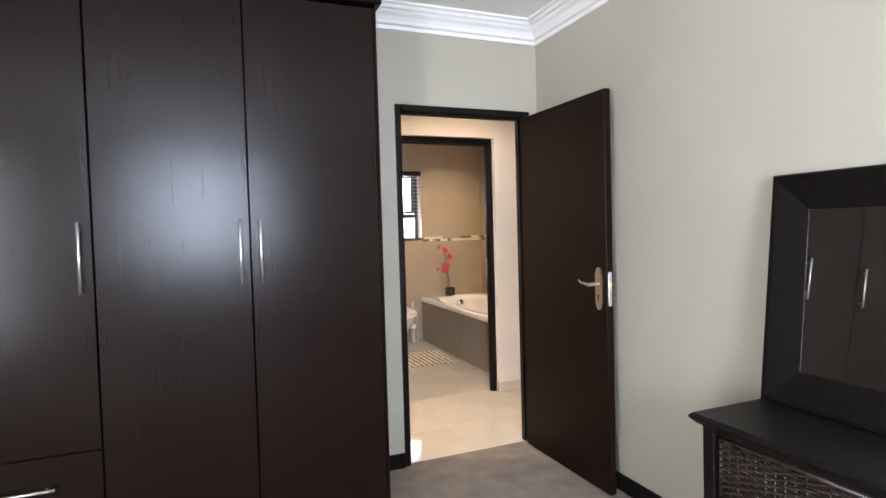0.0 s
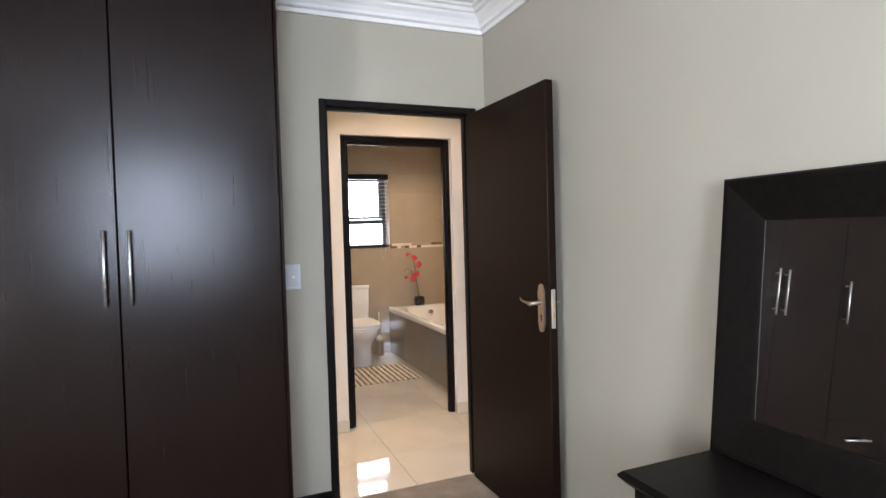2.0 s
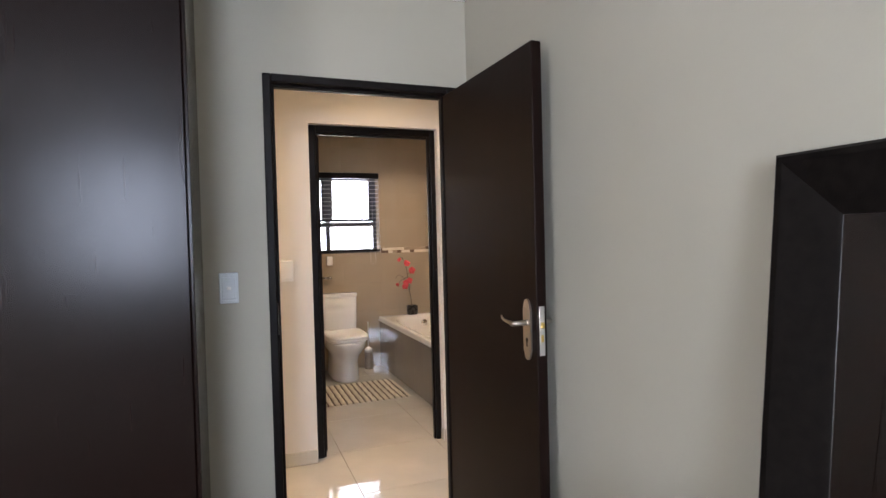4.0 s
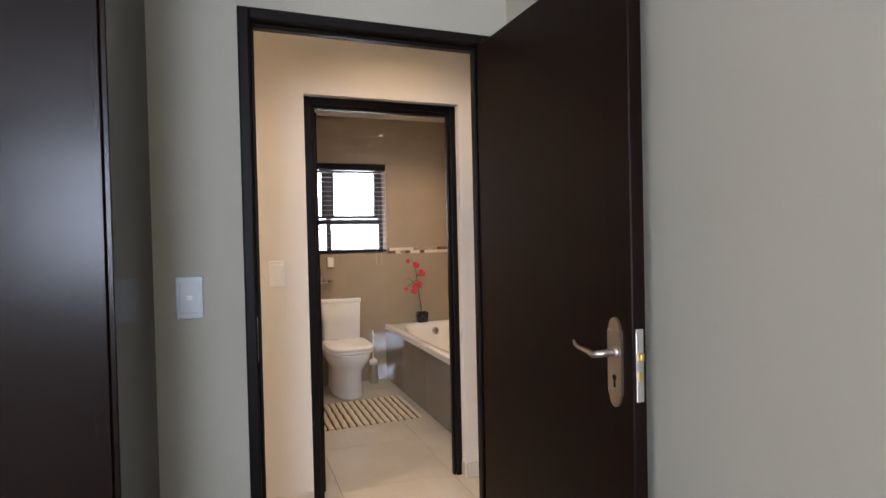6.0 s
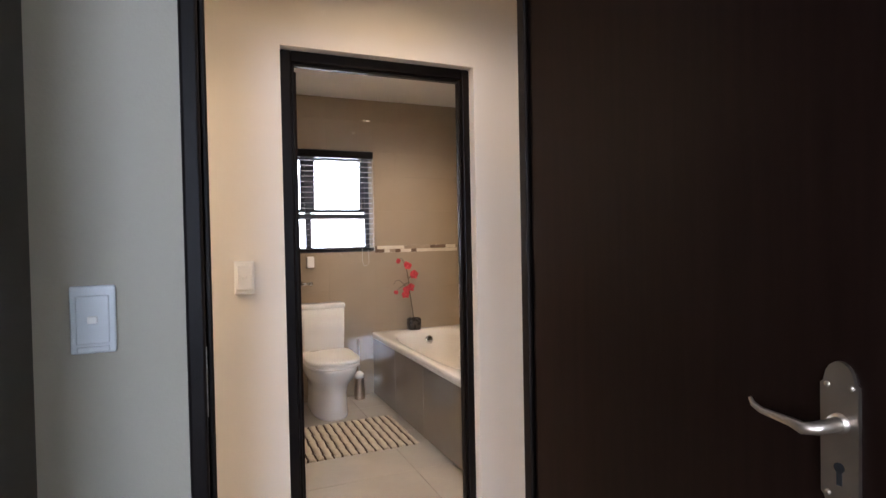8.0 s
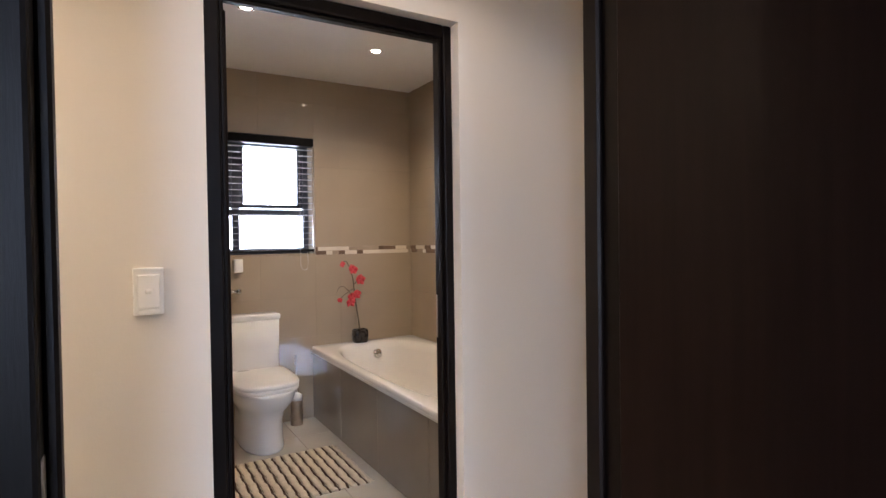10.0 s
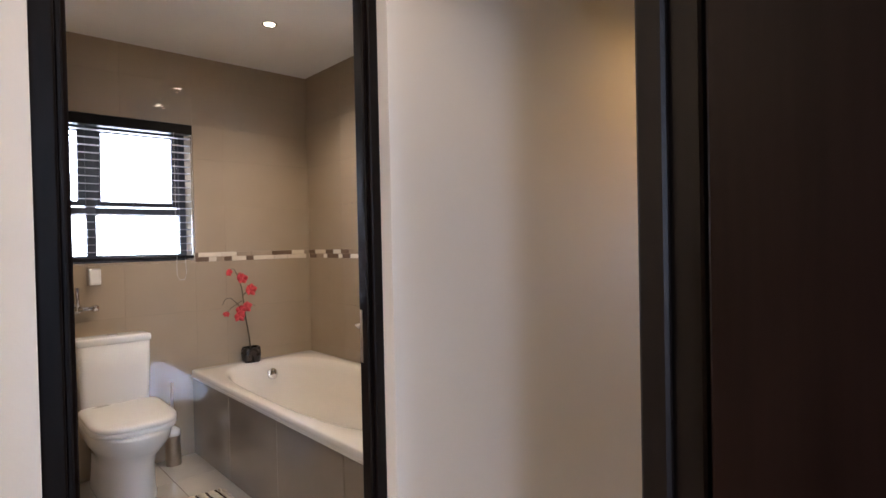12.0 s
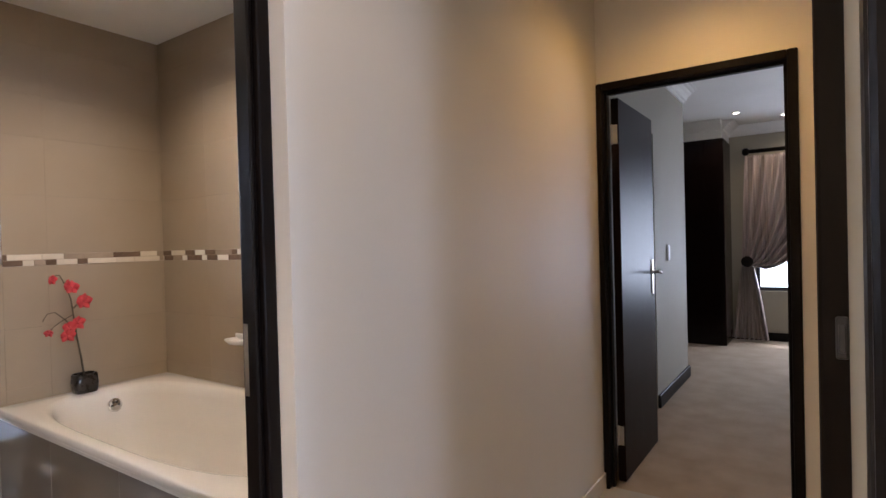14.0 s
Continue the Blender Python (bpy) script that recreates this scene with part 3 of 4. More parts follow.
switch_plate("light_switch", pose(0.764, NB, 1.195), "glossy pale light switch by the bedroom door", COOLPLATE)
switch_plate("light_switch", pose(1.091, BH, 1.200), "white plastic light switch by the bathroom door")
switch_plate("light_switch", pose(6.005, 4.085, 1.16), "white plastic light switch in the far bedroom")

# dresser with wicker drawers
TOPZ, DX0, DY0, DY1 = 0.74, 1.40, 0.16, 1.335
dr = thing("dresser", pose(DX0, DY0, 0), "black-brown wooden dresser with woven wicker drawers", "dresser")
DW, DD = DY1 - DY0, EAST - 0.024 - DX0
bm = bmesh.new()
add_loft(bm, [[(0.018, 0.018, TOPZ - 0.034), (DD, 0.018, TOPZ - 0.034), (DD, DW - 0.018, TOPZ - 0.034), (0.018, DW - 0.018, TOPZ - 0.034)],
              [(0.0, 0.0, TOPZ - 0.016), (DD, 0.0, TOPZ - 0.016), (DD, DW, TOPZ - 0.016), (0.0, DW, TOPZ - 0.016)],
              [(0.0, 0.0, TOPZ - 0.010), (DD, 0.0, TOPZ - 0.010), (DD, DW, TOPZ - 0.010), (0.0, DW, TOPZ - 0.010)],
              [(0.010, 0.010, TOPZ), (DD, 0.010, TOPZ), (DD, DW - 0.010, TOPZ), (0.010, DW - 0.010, TOPZ)]])
part("dresser_top", bm, BLACKWOOD, dr, "black-brown top with a moulded edge")
for x in (0.03, DD - 0.05):
    for y in (0.03, DW - 0.075):
        box("leg", (x, y, 0), (x + 0.045, y + 0.045, TOPZ - 0.034), BLACKWOOD, dr, 0.003)
box("divider", (0.032, DW / 2 - 0.02, 0.12), (DD - 0.01, DW / 2 + 0.02, TOPZ - 0.034), BLACKWOOD, dr, 0.003)
for z in (0.685, 0.405, 0.12):
    box("rail", (0.034, 0.075, z), (0.060, DW - 0.075, z + 0.021), BLACKWOOD, dr, 0.002)
box("side_panel", (0.075, DW - 0.055, 0.12), (DD - 0.05, DW - 0.040, TOPZ - 0.034), BLACKWOOD, dr, 0)
box("side_panel", (0.075, 0.040, 0.12), (DD - 0.05, 0.055, TOPZ - 0.034), BLACKWOOD, dr, 0)
box("back_panel", (DD - 0.012, 0.06, 0.12), (DD - 0.004, DW - 0.06, TOPZ - 0.034), BLACKWOOD, dr, 0)


def wicker_face(y0, y1, z0, z1):
    """Woven drawer front: upright stakes with wavy strands over and under."""
    # Solid black core paints the shade seen through the weave.
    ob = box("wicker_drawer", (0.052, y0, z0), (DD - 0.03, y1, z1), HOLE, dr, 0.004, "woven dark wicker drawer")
    n = 15
    step = (y1 - y0) / n
    bm = bmesh.new()
    for i in range(n + 1):
        add_tube(bm, [(0.047, y0 + i * step, z0), (0.047, y0 + i * step, z1)], 0.0035, 5)
    k, z = 0, z0 + 0.006
    while z < z1 - 0.004:
        pts = []
        for i in range(2 * n + 1):
            ph = math.pi * (i / 2 + k)
            pts.append((0.045 + 0.006 * math.cos(ph), y0 + i * step / 2, z + random.uniform(-0.0015, 0.0015)))
        add_tube(bm, pts, 0.0046, 5)
        z += 0.0098
        k += 1
    part("weave", bm, WICKER, ob, "dark brown woven wicker", True)
    rim = bmesh.new()
    for z in (z0, z1):
        add_tube(rim, [(0.046, y0 - 0.003, z), (0.046, y1 + 0.003, z)], 0.008, 8)
    for y in (y0, y1):
        add_tube(rim, [(0.046, y, z0), (0.046, y, z1)], 0.007, 8)
    part("wicker_rim", rim, WICKER, ob, "", True)
    return ob


for z0, z1 in ((0.436, 0.672), (0.150, 0.392)):
    for y0, y1 in ((0.088, DW / 2 - 0.032), (DW / 2 + 0.032, DW - 0.088)):
        wicker_face(y0, y1, z0, z1)
box("tag", (0.030, DW - 0.118, 0.378), (0.033, DW - 0.092, 0.402), PLASTIC, dr, 0, "small white paper tag")

# framed mirror leaning on the wall
MW, MH, MF = 1.06, 0.79, 0.122
mr = thing("mirror", pose(1.722, 1.326, TOPZ, 0, 5.2, 0), "wide black-framed mirror leaning on the wall", "mirror")
OUT = ((0, 0), (-MW, 0), (-MW, MH), (0, MH))


def mirror_rail(name, a, b):
    """A mitred rail, its inner edge sloping in to the glass."""
    c = Vector((-MW / 2, MH / 2, 0))

    def at(p, inset, x):
        v = Vector((p[0], p[1], 0))
        d = Vector((math.copysign(1, c.x - v.x), math.copysign(1, c.y - v.y), 0))
        q = v + d * inset
        return (x, q.x, q.y)
    prof = ((0, 0.045), (0, 0.006), (0.006, 0.0), (0.018, 0.0), (0.117, 0.024), (MF, 0.0255), (MF, 0.045))
    bm = bmesh.new()
    add_loft(bm, [[at(a, i, x) for i, x in prof], [at(b, i, x) for i, x in prof]])
    return part(name, bm, BLACKWOOD, mr, "black-brown bevelled frame rail")


for i in range(4):
    mirror_rail("frame_rail", OUT[i], OUT[(i + 1) % 4])
box("mirror_glass", (0.027, -MW + MF - 0.004, MF - 0.004), (0.031, -MF + 0.004, MH - MF + 0.004), SILVER, mr, 0, "plain mirror glass")
box("mirror_backing", (0.036, -MW + 0.01, 0.01), (0.044, -0.01, MH - 0.01), BLACKWOOD, mr, 0)

# ---- bathroom ----
# bath with a tiled front
TUBX, RIM = 2.235, 0.540
Y0B = 4.42
bath = thing("bathtub", pose(0, 0, 0), "white built-in bathtub with a tiled side", "bathtub")
bm = bmesh.new()
cx, cy = (TUBX + BR) / 2 + 0.01, (Y0B + BACK) / 2
hx, hy = (BR - TUBX) / 2 - 0.012, (BACK - Y0B) / 2 - 0.003
N = 64


def rect(z, rx, ry, p):
    return oval(cx, cy, z, rx, ry, N, p)


loops = [rect(RIM - 0.032, hx, hy, 60), rect(RIM - 0.006, hx, hy, 60), rect(RIM, hx - 0.008, hy - 0.008, 50),
         rect(RIM, hx - 0.050, hy - 0.080, 3.4), rect(RIM - 0.004, hx - 0.060, hy - 0.090, 3.3), rect(RIM - 0.020, hx - 0.074, hy - 0.106, 3.2), rect(RIM - 0.06, hx - 0.084, hy - 0.12, 3.2),
         rect(RIM - 0.22, hx - 0.115, hy - 0.17, 3.4), rect(RIM - 0.36, hx - 0.15, hy - 0.24, 3.2), rect(RIM - 0.40, hx - 0.21, hy - 0.33, 3.0)]
add_loft(bm, loops, cap0=False, cap1=True)
tub = part("tub_shell", bm, ACRYLIC, bath, "white acrylic tub shell with rounded basin", True)
bm = bmesh.new()
ovf = Vector((cx + 0.045, BACK - 0.162, 0.455))
add_tube(bm, [ovf, ovf + Vector((0, -0.010, 0.002)), ovf + Vector((0, -0.014, 0.003))], [0.036, 0.036, 0.026], 24)
part("overflow", bm, CHROME, bath, "round chrome overflow", True)
bm = bmesh.new()
for k in range(6):
    a = k * math.tau / 6
    p = ovf + Vector((0.018 * math.cos(a), -0.0145, 0.018 * math.sin(a) + 0.003))
    add_tube(bm, [p, p + Vector((0, -0.001, 0))], 0.006, 8)
part("overflow_hole", bm, HOLE, bath)
box("panel_backing", (TUBX + 0.045, Y0B, 0), (TUBX + 0.06, BACK, RIM - 0.034), GROUT, bath, 0)
for i in range(4):
    y1 = BACK - i * 0.60
    y0 = max(Y0B, y1 - 0.597)
    if y1 > Y0B:
        box("panel_tile", (TUBX + 0.035, y0, 0.004), (TUBX + 0.045, y1, RIM - 0.034), PANELTILE, bath, 0.0012)
box("rim_trim", (TUBX + 0.024, Y0B, RIM - 0.052), (TUBX + 0.040, BACK, RIM - 0.0335), ACRYLIC, bath, 0.003, "white trim strip under the rim")
box("panel_foot", (TUBX + 0.03, Y0B - 0.012, 0), (BR, Y0B, RIM - 0.034), PANELTILE, bath, 0.001)
box("tile_ledge", (TUBX + 0.018, Y0B - 0.24, 0), (BR, Y0B - 0.014, RIM - 0.02), PANELTILE, bath, 0.002)

# close-coupled toilet
wc = thing("toilet", pose(1.812, BACK, 0), "white ceramic close-coupled toilet with closed lid", "toilet")
bm = bmesh.new()
secs = [(0.0, 0.134, 0.285, -0.30, 3.2), (0.015, 0.137, 0.29, -0.30, 3.2), (0.06, 0.131, 0.282, -0.30, 3.0), (0.18, 0.129, 0.278, -0.30, 2.8), (0.245, 0.140, 0.288, -0.32, 2.7), (0.29, 0.168, 0.310, -0.352, 2.6),
        (0.335, 0.190, 0.325, -0.377, 2.6), (0.385, 0.197, 0.332, -0.388, 2.6), (0.400, 0.194, 0.330, -0.388, 2.6)]
add_loft(bm, [oval(0, yc, z, rx, ry, 40, 2.2, 4 * (p - 2)) for z, rx, ry, yc, p in secs])
part("bowl", bm, CERAMIC, wc, "white ceramic bowl and pedestal", True)
bm = bmesh.new()
lid = [(0.402, 0.176, 0.300), (0.406, 0.184, 0.306), (0.422, 0.186, 0.308), (0.428, 0.182, 0.304)]
add_loft(bm, [oval(0, -0.432, z, rx + 0.012, ry - 0.042, 40, 3.3, 5) for z, rx, ry in lid])
part("seat", bm, PLASTIC, wc, "white plastic seat", True)
bm = bmesh.new()
lid = [(0.429, 0.182, 0.304), (0.433, 0.187, 0.309), (0.450, 0.187, 0.309), (0.457, 0.180, 0.302), (0.460, 0.16, 0.28)]
add_loft(bm, [oval(0, -0.432, z, rx + 0.012, ry - 0.042, 40, 3.3, 5) for z, rx, ry in lid])
part("lid", bm, PLASTIC, wc, "closed white plastic lid", True)
bm = bmesh.new()
add_loft(bm, [oval(0, -0.085, z, rx, ry, 48, 9) for z, rx, ry in ((0.400, 0.165, 0.072), (0.43, 0.170, 0.078), (0.60, 0.176, 0.081), (0.785, 0.180, 0.082))])
part("cistern", bm, CERAMIC, wc, "white ceramic cistern", True)
bm = bmesh.new()
add_loft(bm, [oval(0, -0.085, z, rx, ry, 48, 9) for z, rx, ry in ((0.786, 0.182, 0.082), (0.790, 0.189, 0.084), (0.815, 0.189, 0.084), (0.824, 0.184, 0.080), (0.827, 0.165, 0.065))])
part("cistern_lid", bm, CERAMIC, wc, "white ceramic cistern lid", True)
bm = bmesh.new()
add_loft(bm, [oval(0, -0.085, z, rx, ry, 24, 4) for z, rx, ry in ((0.826, 0.030, 0.020), (0.831, 0.029, 0.019), (0.833, 0.025, 0.015))])
part("flush_button", bm, CHROME, wc, "chrome flush button", True)

# toilet brush
tb = thing("toilet_brush", pose(2.115, BACK - 0.10, 0), "steel toilet brush in a round holder on the floor", "toilet brush")
bm = bmesh.new()
add_loft(bm, [oval(0, 0, z, r, r, 24) for z, r in ((0, 0.044), (0.008, 0.046), (0.15, 0.040), (0.17, 0.044), (0.180, 0.043))])
part("holder", bm, NICKEL, tb, "satin steel holder", True)
tube("brush_collar", [(0, 0, 0.18), (0, 0, 0.215), (0, 0, 0.235)], [0.043, 0.040, 0.012], CERAMIC, tb, "white collar", 20)
tube("handle", [(0, 0, 0.235), (0, 0, 0.50)], 0.008, STEEL, tb, "brushed steel handle", 12)

# flush or angle tap on the wall beside the cistern
tp = thing("wall_tap", pose(1.655, BACK, 0.985), "chrome wall tap above the cistern", "tap")
tube("body", [(0, 0, 0), (0, -0.05, 0)], 0.016, CHROME, tp, sides=16)
tube("flange", [(0, 0, 0), (0, -0.006, 0)], 0.028, CHROME, tp, sides=20)
tube("spindle", [(0, -0.045, 0), (0.075, -0.045, 0)], [0.013, 0.011], CHROME, tp, sides=14)
tube("knob", [(0.07, -0.045, 0), (0.10, -0.045, 0)], [0.019, 0.017], CHROME, tp, sides=14)
tube("riser", [(0, -0.045, 0), (0, -0.045, 0.12)], 0.010, CHROME, tp, sides=12)

# small white rounded block on a tile-coloured plate under the sill
rc = thing("white_wall_block", pose(1.745, BACK, 1.165), "small white rounded block on the wall tiles", "holder")
box("back_plate", (-0.035, -0.012, -0.055), (0.035, 0, 0.055), WALLTILE, rc, 0.004, seg=2)
box("cup", (-0.030, -0.045, -0.050), (0.030, -0.013, 0.045), CERAMIC, rc, 0.010, seg=3)

# soap dish on the side wall
sd = thing("soap_dish", pose(BR, 5.62, 0.80), "white ceramic soap dish on the side wall", "soap dish")
bm = bmesh.new()
add_loft(bm, [oval(-0.045, 0, z, rx, ry, 28, 2.6) for z, rx, ry in ((-0.02, 0.030, 0.045), (0.0, 0.045, 0.068), (0.008, 0.045, 0.070), (0.008, 0.038, 0.062), (-0.006, 0.028, 0.045))])
part("dish", bm, CERAMIC, sd, "", True)
box("dish_back", (-0.012, -0.055, -0.035), (0, 0.055, 0.03), CERAMIC, sd, 0.004)

# artificial orchid in a pot on the rim of the bath
orc = thing("potted_orchid", pose(2.625, BACK - 0.075, RIM), "red artificial orchid in a black pot on the bath rim", "flower")
bm = bmesh.new()
add_loft(bm, [oval(0, 0, z, r, r * 0.8, 20, 4) for z, r in ((0, 0.048), (0.004, 0.054), (0.05, 0.060), (0.096, 0.056), (0.102, 0.051), (0.088, 0.048), (0.083, 0.02))])
part("pot", bm, POT, orc, "square black glazed pot", True)
tube("stem", [(0, 0, 0.07), (-0.010, 0.004, 0.18), (-0.028, 0.006, 0.30), (-0.042, 0.004, 0.42), (-0.052, 0, 0.50), (-0.075, -0.004, 0.575), (-0.105, -0.006, 0.632), (-0.135, -0.008, 0.628)],
     [0.0055, 0.005, 0.0045, 0.004, 0.0035, 0.003, 0.0025, 0.002], STEM, orc, "brown wiry stem", 8)
tube("twig", [(-0.034, 0.006, 0.34), (-0.085, 0, 0.40), (-0.130, -0.006, 0.442), (-0.165, -0.006, 0.437), (-0.186, -0.006, 0.40)], [0.003, 0.0028, 0.0025, 0.002, 0.0016], STEM, orc, "", 6)
tube("twig", [(-0.042, 0.004, 0.42), (-0.085, 0.0, 0.40), (-0.130, -0.010, 0.375), (-0.165, -0.014, 0.345)], [0.0028, 0.0024, 0.002, 0.0016], STEM, orc, "", 6)
tube("twig", [(-0.046, 0.002, 0.45), (-0.022, -0.006, 0.475), (0.0, -0.014, 0.487)], [0.003, 0.0025, 0.002], STEM, orc, "", 6)


def flower(x, y, z, size, turn, nod):
    """Five cupped petals and a small lip."""
    bm = bmesh.new()
    m = Matrix.Translation((x, y, z)) @ Euler((radians(90 + nod), 0, radians(turn))).to_matrix().to_4x4()
    for k in range(5):
        a = k * math.tau / 5 + math.pi / 2 + random.uniform(-0.15, 0.15)
        wide = size * (0.62 if k in (1, 4) else 0.42)
        rows = []
        for i in range(5):
            f = i / 4
            w = wide * math.sin(math.pi * (0.12 + 0.82 * f)) * (1 if f < 0.95 else 0.5)
            lift = size * (0.35 * f * f - 0.1 * f) + random.uniform(-0.02, 0.02) * size
            rows.append([m @ (Matrix.Rotation(a, 4, "Z") @ Vector((size * f, s * w, lift - abs(s) * w * 0.25))) for s in (-1, 0, 1)])
        vs = [[bm.verts.new(p) for p in r] for r in rows]
        for r0, r1 in zip(vs, vs[1:]):
            for j in range(2):
                bm.faces.new((r0[j], r0[j + 1], r1[j + 1], r1[j]))
    add_tube(bm, [m @ Vector((0, 0, 0)), m @ Vector((0, 0, size * 0.35))], [size * 0.12, size * 0.05], 6)
    ob = part("blossom", bm, PETAL, orc, "coral red petals", True)
    so = ob.modifiers.new("thick", "SOLIDIFY")
    so.thickness = 0.0012
    return ob


for f in ((-0.140, -0.012, 0.610, 0.027, 20, 10), (-0.052, -0.014, 0.565, 0.036, -15, -5), (-0.075, -0.012, 0.590, 0.022, 40, 20), (0.0, -0.02, 0.487, 0.043, 10, 0),
          (-0.032, -0.022, 0.375, 0.040, 15, 5), (-0.072, -0.028, 0.358, 0.034, -20, 0), (-0.085, -0.032, 0.316, 0.037, -5, 10), (-0.165, -0.018, 0.340, 0.022, -30, 25)):
    flower(*f)

# striped cotton bath mat
mt = thing("bath_mat", pose(1.29, 5.105, 0.0), "cream cotton bath mat with wavy brown stripes", "bath mat")
NX, NY = 90, 40
MWX, MWY = 0.90, 0.625


def mat_strip(name, ranges, lift, material):
    bm = bmesh.new()
    for x0, x1, ph in ranges:
        top = []
        for j in range(NY + 1):
            y = MWY * j / NY
            wob = 0.003 * math.sin(j * 0.55 + ph) + 0.0025 * math.sin(j * 1.3 + 2 * ph)
            top.append([(x0 + wob, y, 0.002), (x0 + wob + 0.003, y, lift), ((x0 + x1) / 2 + wob, y, lift + 0.003 + 0.0015 * math.sin(j * 2.1 + ph)), (x1 + wob - 0.003, y, lift), (x1 + wob, y, 0.002)])
        add_loft(bm, top)
    return part(name, bm, material, mt, "", True)


cr, br = [], []
x = 0.0
k = 0
while x < MWX - 0.03:
    cr.append((x, x + 0.039, k * 1.7))
    br.append((x + 0.039, x + 0.052, k * 1.7 + 0.3))
    x += 0.052
    k += 1
cr.append((x, MWX, k * 1.7))
mat_strip("cream_weave", cr, 0.011, MATCREAM)
mat_strip("brown_weave", br, 0.009, MATBROWN)
bm = bmesh.new()
for y in [0.01 + i * 0.0125 for i in range(49)]:
    dx = random.uniform(0.012, 0.024)
    add_tube(bm, [(MWX - 0.004, y, 0.007), (MWX + dx, y + random.uniform(-0.005, 0.005), 0.003)], [0.003, 0.002], 5)
tagged(part("fringe", bm, MATCREAM, mt), kind="stuff")


# ---- recessed downlights ----
def downlight(x, y, z):
    d = thing("downlight", pose(x, y, z), "round recessed downlight, lit warm white", "downlight", "recessed downlights")
    bm = bmesh.new()
    add_loft(bm, [oval(0, 0, zz, r, r, 28) for zz, r in ((0, 0.043), (-0.004, 0.043), (-0.006, 0.038), (-0.004, 0.031), (0, 0.030))], False, False)
    part("trim_ring", bm, CHROME, d, "satin metal ring", True)
    bm = bmesh.new()
    add_loft(bm, [oval(0, 0, zz, r, r, 24) for zz, r in ((-0.001, 0.029), (-0.0035, 0.026))])
    part("lamp_face", bm, LAMPGLOW, d, "lit lamp face")


# the two added hall fill lamps get the same fittings
for x, y, z, e in DOWNLIGHTS:
    downlight(x, y, z)

# ---- far bedroom ----
fw = thing("wardrobe", pose(8.40, 3.975, 0), "dark wenge wardrobe standing out beside the window wall", "wardrobe", "built-in wardrobes")
box("body", (0.02, 0.0, 0.0), (0.598, 1.20, 2.42), WENGE, fw, 0.003, "dark wenge carcass")
for i in range(2):
    door = box("wardrobe_door", (0, 0.004 + i * 0.598, 0.09), (0.018, 0.598 + i * 0.598, 2.40), WENGE, fw, 0.002, "wood-grain dark wenge door")
    hy_ = 0.55 if i == 0 else 0.65
    tube("handle", [(-0.03, hy_, 1.165), (-0.03, hy_, 1.435)], 0.006, STEEL, door, "brushed steel bar handle", 10)
ep = box("cupboard_side", (6.742, 4.09, 0), (6.775, 5.19, 2.36), WENGE, None, 0.003)
tagged(ep, "dark wenge cupboard side in the far bedroom recess", "cupboard")

slab("ceiling_bulkhead", (8.425, 3.985, 2.422), (9.0, 5.2, HC), WHITE, "white bulkhead above the far wardrobe", "bulkhead")
cornice("trim_cornice", (8.425, 3.985, HC), (8.425, 5.2, HC), (-1, 0, 0), "white stepped plaster cornice above the far wardrobe")
cornice("trim_cornice", (8.425, 3.985, HC), (9.0, 3.985, HC), (0, -1, 0), "white stepped plaster cornice above the far wardrobe")
rod = thing("curtain_rail", pose(8.90, 1.4, 2.29), "dark wooden curtain pole with fluted ends", "curtain rail")
tube("pole", [(0, 0, 0), (0, 2.36, 0)], 0.024, BLACKWOOD, rod, sides=14)
tube("finial", [(0, 2.36, 0), (0, 2.375, 0), (0, 2.41, 0), (0, 2.43, 0)], [0.028, 0.045, 0.045, 0.03], BLACKWOOD, rod, sides=16)
tube("finial", [(0, 0, 0), (0, -0.015, 0), (0, -0.05, 0), (0, -0.07, 0)], [0.028, 0.045, 0.045, 0.03], BLACKWOOD, rod, sides=16)
for y in (0.1, 2.28):
    tube("bracket", [(0.0, y, 0), (0.1, y, 0)], 0.012, BLACKWOOD, rod, sides=8)
    tube("ring", [(0, y - 0.03, 0), (0, y - 0.02, 0)], 0.03, BLACKWOOD, rod, sides=12)


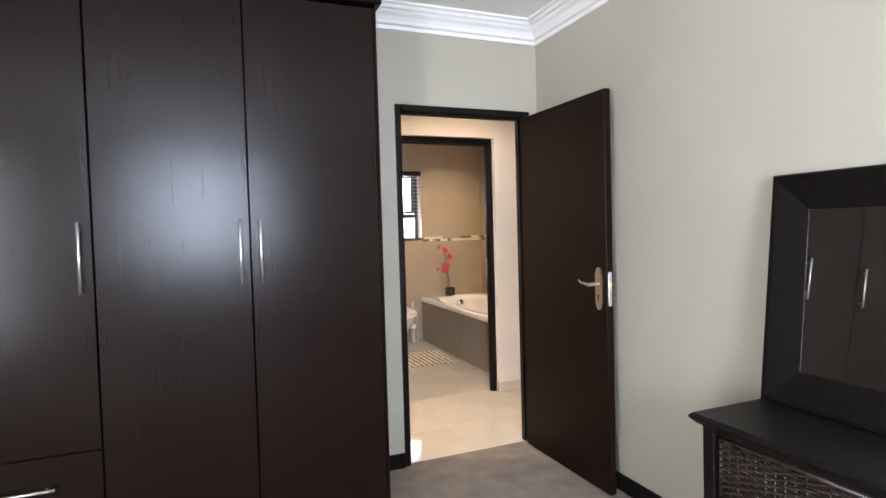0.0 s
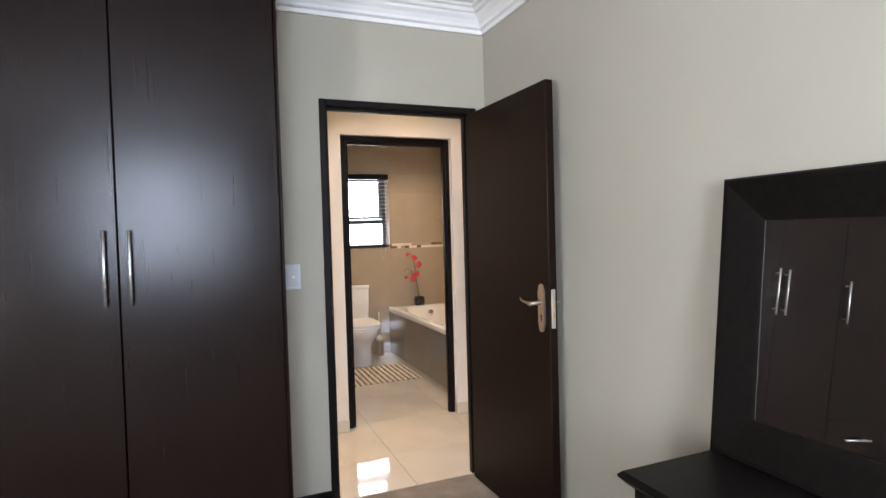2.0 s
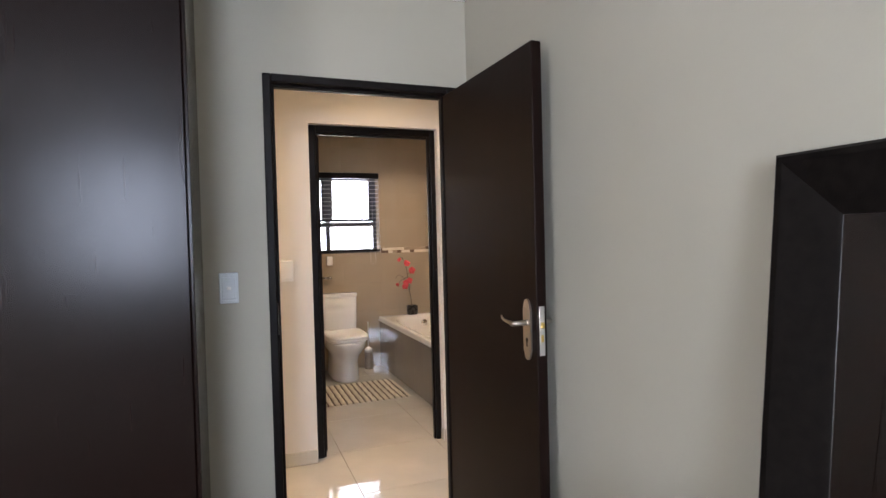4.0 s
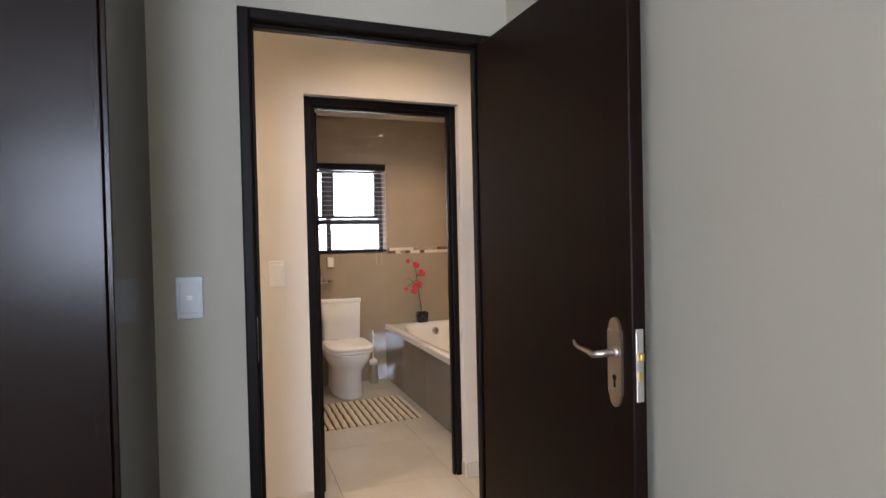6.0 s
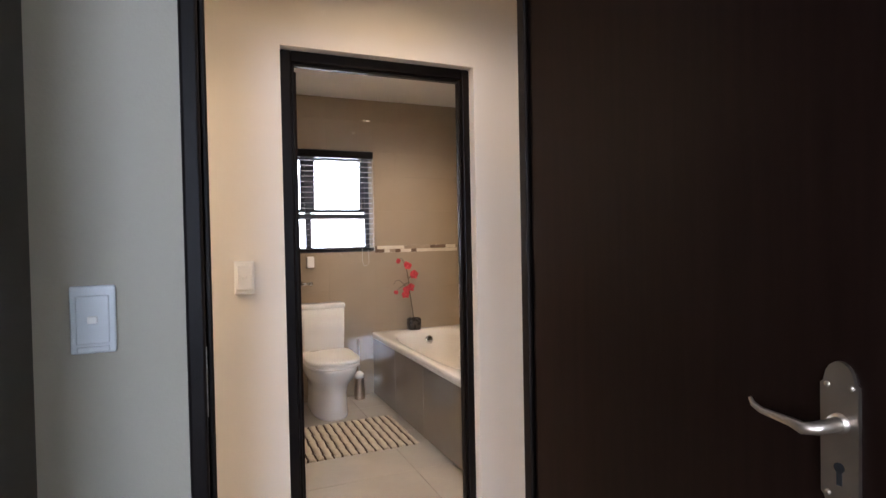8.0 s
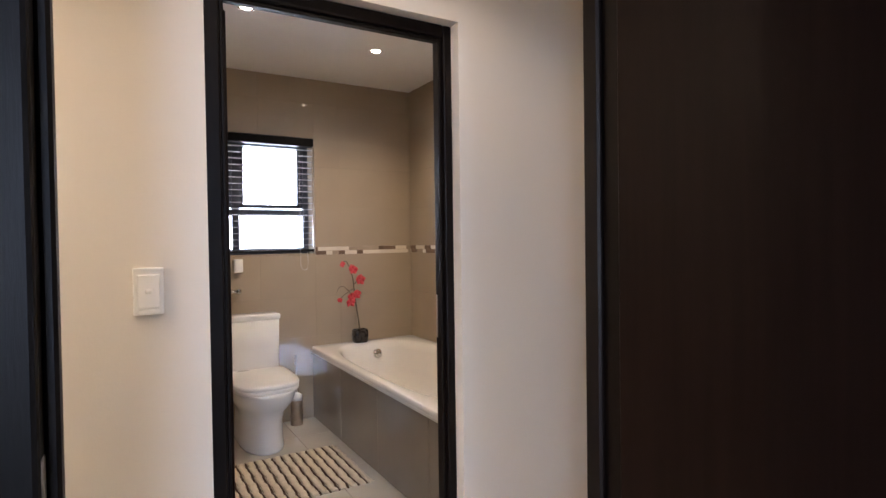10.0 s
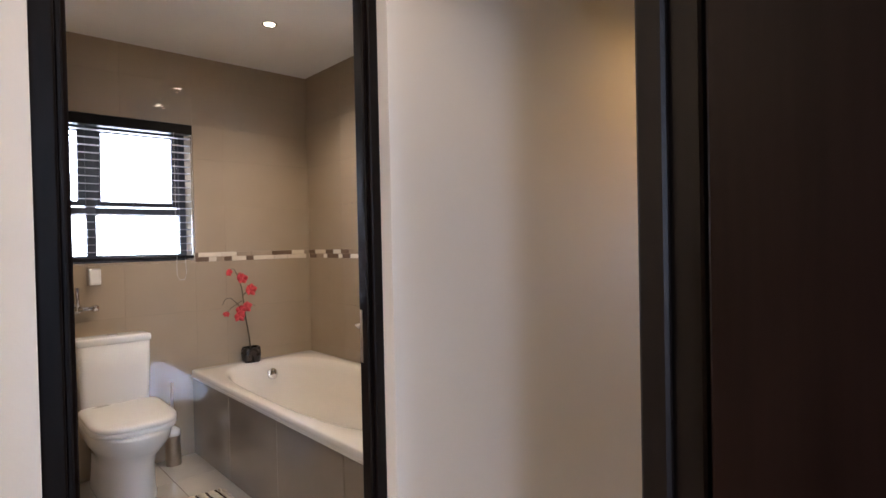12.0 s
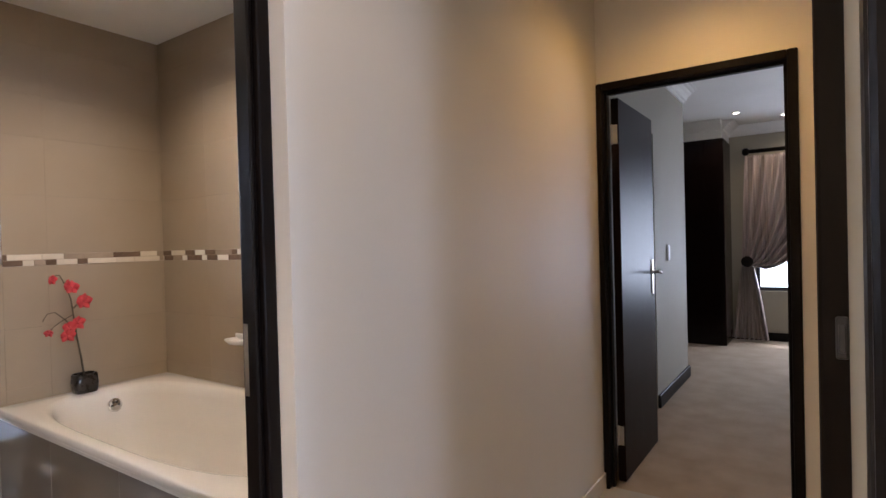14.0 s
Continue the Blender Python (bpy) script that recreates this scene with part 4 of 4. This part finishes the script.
def curtain(name, sign, ye, label):
    """Pleated curtain swept to a tie-back; ye its outer edge."""
    d = thing(name, pose(8.87, ye, 0), label, "curtain", "curtains at the far window")
    bm = bmesh.new()
    nu, nv = 120, 60
    grid = []
    for j in range(nv + 1):
        z = 2.235 - 2.205 * j / nv
        if z > 0.93:
            f = (z - 0.93) / 1.305
            wl, wr = 0.0 - 0.05 * (1 - f), 1.02 * f ** 0.45 + 0.06
        else:
            f = (0.93 - z) / 0.90
            wl, wr = -0.05 - 0.12 * f, 0.06 + 0.16 * f ** 0.7
        row = []
        for i in range(nu + 1):
            u = i / nu
            y = wl + (wr - wl) * u
            sag = 0.10 * u * u * max(0, 1 - abs(z - 1.05) / 0.5) if z > 0.93 else 0
            dens = min(1.0, (wr - wl) / 0.6)
            amp = 0.022 + 0.034 * dens
            x = amp * math.sin(u * math.tau * 8 + 0.5 * math.sin(z * 3)) + 0.012 * math.sin(u * 37 + z * 2.0) - 0.05 * (1 - dens)
            pinch = max(0.0, (z - 2.12) / 0.11)
            x *= 1 - 0.4 * min(1, pinch)
            row.append(bm.verts.new((x, -sign * y, z - sag)))
        grid.append(row)
    for r0, r1 in zip(grid, grid[1:]):
        for i in range(nu):
            bm.faces.new((r0[i], r0[i + 1], r1[i + 1], r1[i]))
    body = part("drape", bm, CURTAIN, d, "taupe striped satin drape", True)
    so = body.modifiers.new("thick", "SOLIDIFY")
    so.thickness = 0.004
    bm = bmesh.new()
    add_loft(bm, [[(-0.10 + 0.03 * h, -sign * 0.01 + r * math.cos(k * math.tau / 20), 0.965 + r * math.sin(k * math.tau / 20)) for k in range(20)]
                  for h, r in ((0, 0.03), (0.3, 0.055), (0.8, 0.066), (1.4, 0.06), (2.0, 0.02))])
    part("tieback_boss", bm, BLACKWOOD, d, "round dark wooden hold-back boss", True)
    bm = bmesh.new()
    add_tube(bm, [(-0.03, 0, 0.965), (0.13, 0, 0.965)], 0.012, 8)
    part("tieback_stem", bm, BLACKWOOD, d)
    return d


curtain("curtain", 1, 3.80, "taupe striped satin curtain swept to a hold-back")
curtain("curtain", -1, 1.45, "taupe striped satin curtain swept to a hold-back")

# ---- pieces of the floors and walls ----
sub = slab("floor_tiles", (-0.72, 3.0, -0.1), (D3X + 0.03, BACK + 0.24, -0.004), GROUT, "polished cream porcelain floor tiles with thin joints", "floor")
P = 0.64


def tile_mesh(name, w, d, h, bevel, material):
    me = bpy.data.meshes.new(name)
    bm = add_box(bmesh.new(), (0, 0, 0), (w, d, h), bevel)
    bm.to_mesh(me)
    bm.free()
    me.materials.append(material)
    return me


cache = {}


def tile(name, x0, y0, z0, w, d, h, parent, material, bevel=0.001):
    key = (name, round(w, 4), round(d, 4), round(h, 4), material.name)
    if key not in cache:
        cache[key] = tile_mesh(name, w, d, h, bevel, material)
    ob = new(name, cache[key])
    ob.location = (x0, y0, z0)
    ob.parent = parent
    return ob


xs = [-0.6] + [1.40 + i * P for i in range(-3, 5) if -0.6 < 1.40 + i * P < D3X] + [D3X + 0.03]
ys = [3.0] + [3.455 + i * P for i in range(0, 5)] + [BACK]
ys[-2] = min(ys[-2], BACK - 0.05)
for x0, x1 in zip(xs, xs[1:]):
    for y0, y1 in zip(ys, ys[1:]):
        tile("tile", x0 + 0.0015, y0 + 0.0015, -0.003, x1 - x0 - 0.003, y1 - y0 - 0.003, 0.004, sub, FLOORTILE, 0.0008)


def wall_tiles(axis, wname, u0, u1, face, z_cuts, pitch, skip=None):
    """Large wall tiles 8 mm thick with 1 mm joints; skip is an opening (u0, u1, z0, z1)."""
    parent = bpy.data.objects[wname]
    us = [u0]
    while us[-1] + pitch < u1 - 0.01:
        us.append(us[-1] + pitch)
    us.append(u1)
    if skip:
        us = sorted({*us, skip[0], skip[1]})
    for a, b in zip(us, us[1:]):
        for c, d in zip(z_cuts, z_cuts[1:]):
            if skip and skip[0] - 0.001 < a and b < skip[1] + 0.001 and skip[2] - 0.001 < c and d < skip[3] + 0.001:
                continue
            if axis == "x":
                tile("wall_tile", a + 0.0002, face, c + 0.0002, b - a - 0.0004, 0.011, d - c - 0.0004, parent, WALLTILE, 0.0003)
            else:
                tile("wall_tile", face, a + 0.0002, c + 0.0002, 0.011, b - a - 0.0004, d - c - 0.0004, parent, WALLTILE, 0.0003)


B0, B1 = 1.224, 1.284
wall_tiles("x", "wall_bathroom_north", 0.7, BR + 0.012, BACK, [0, 0.31, 0.61, 0.91, B0, 1.235, B1, 1.586, 1.886, 2.10, 2.36, BC], 0.6, (1.25, 2.305, 1.235, 2.10))
wall_tiles("y", "wall_bathroom_east", BB, BACK, BR, [0, 0.31, 0.61, 0.91, B0, B1, 1.586, 1.886, 2.186, 2.36, BC], 0.6)


def mosaic(axis, u0, u1, face, parent):
    """A border two rows high of thin glass and stone strips."""
    rnd = random.Random(7 if axis == "x" else 11)
    h = (B1 - B0) / 2
    for r in range(2):
        u = u0 - rnd.uniform(0, 0.05)
        while u < u1:
            w = rnd.choice((0.05, 0.10, 0.10, 0.15))
            m = rnd.choice((0, 1, 1, 2, 2, 3))
            a, b = max(u, u0), min(u + w, u1)
            if b - a > 0.008:
                th = 0.004
                if axis == "x":
                    tile("mosaic_strip", a + 0.001, face - th + 0.001, B0 + r * h + 0.001, b - a - 0.002, th, h - 0.002, parent, MOSAIC[m], 0.0006)
                else:
                    tile("mosaic_strip", face - th + 0.001, a + 0.001, B0 + r * h + 0.001, th, b - a - 0.002, h - 0.002, parent, MOSAIC[m], 0.0006)
            u += w


mosaic("x", 2.306, BR - 0.004, BACK, bpy.data.objects["wall_bathroom_north"])
mosaic("y", 4.2, BACK - 0.004, BR, bpy.data.objects["wall_bathroom_east"])
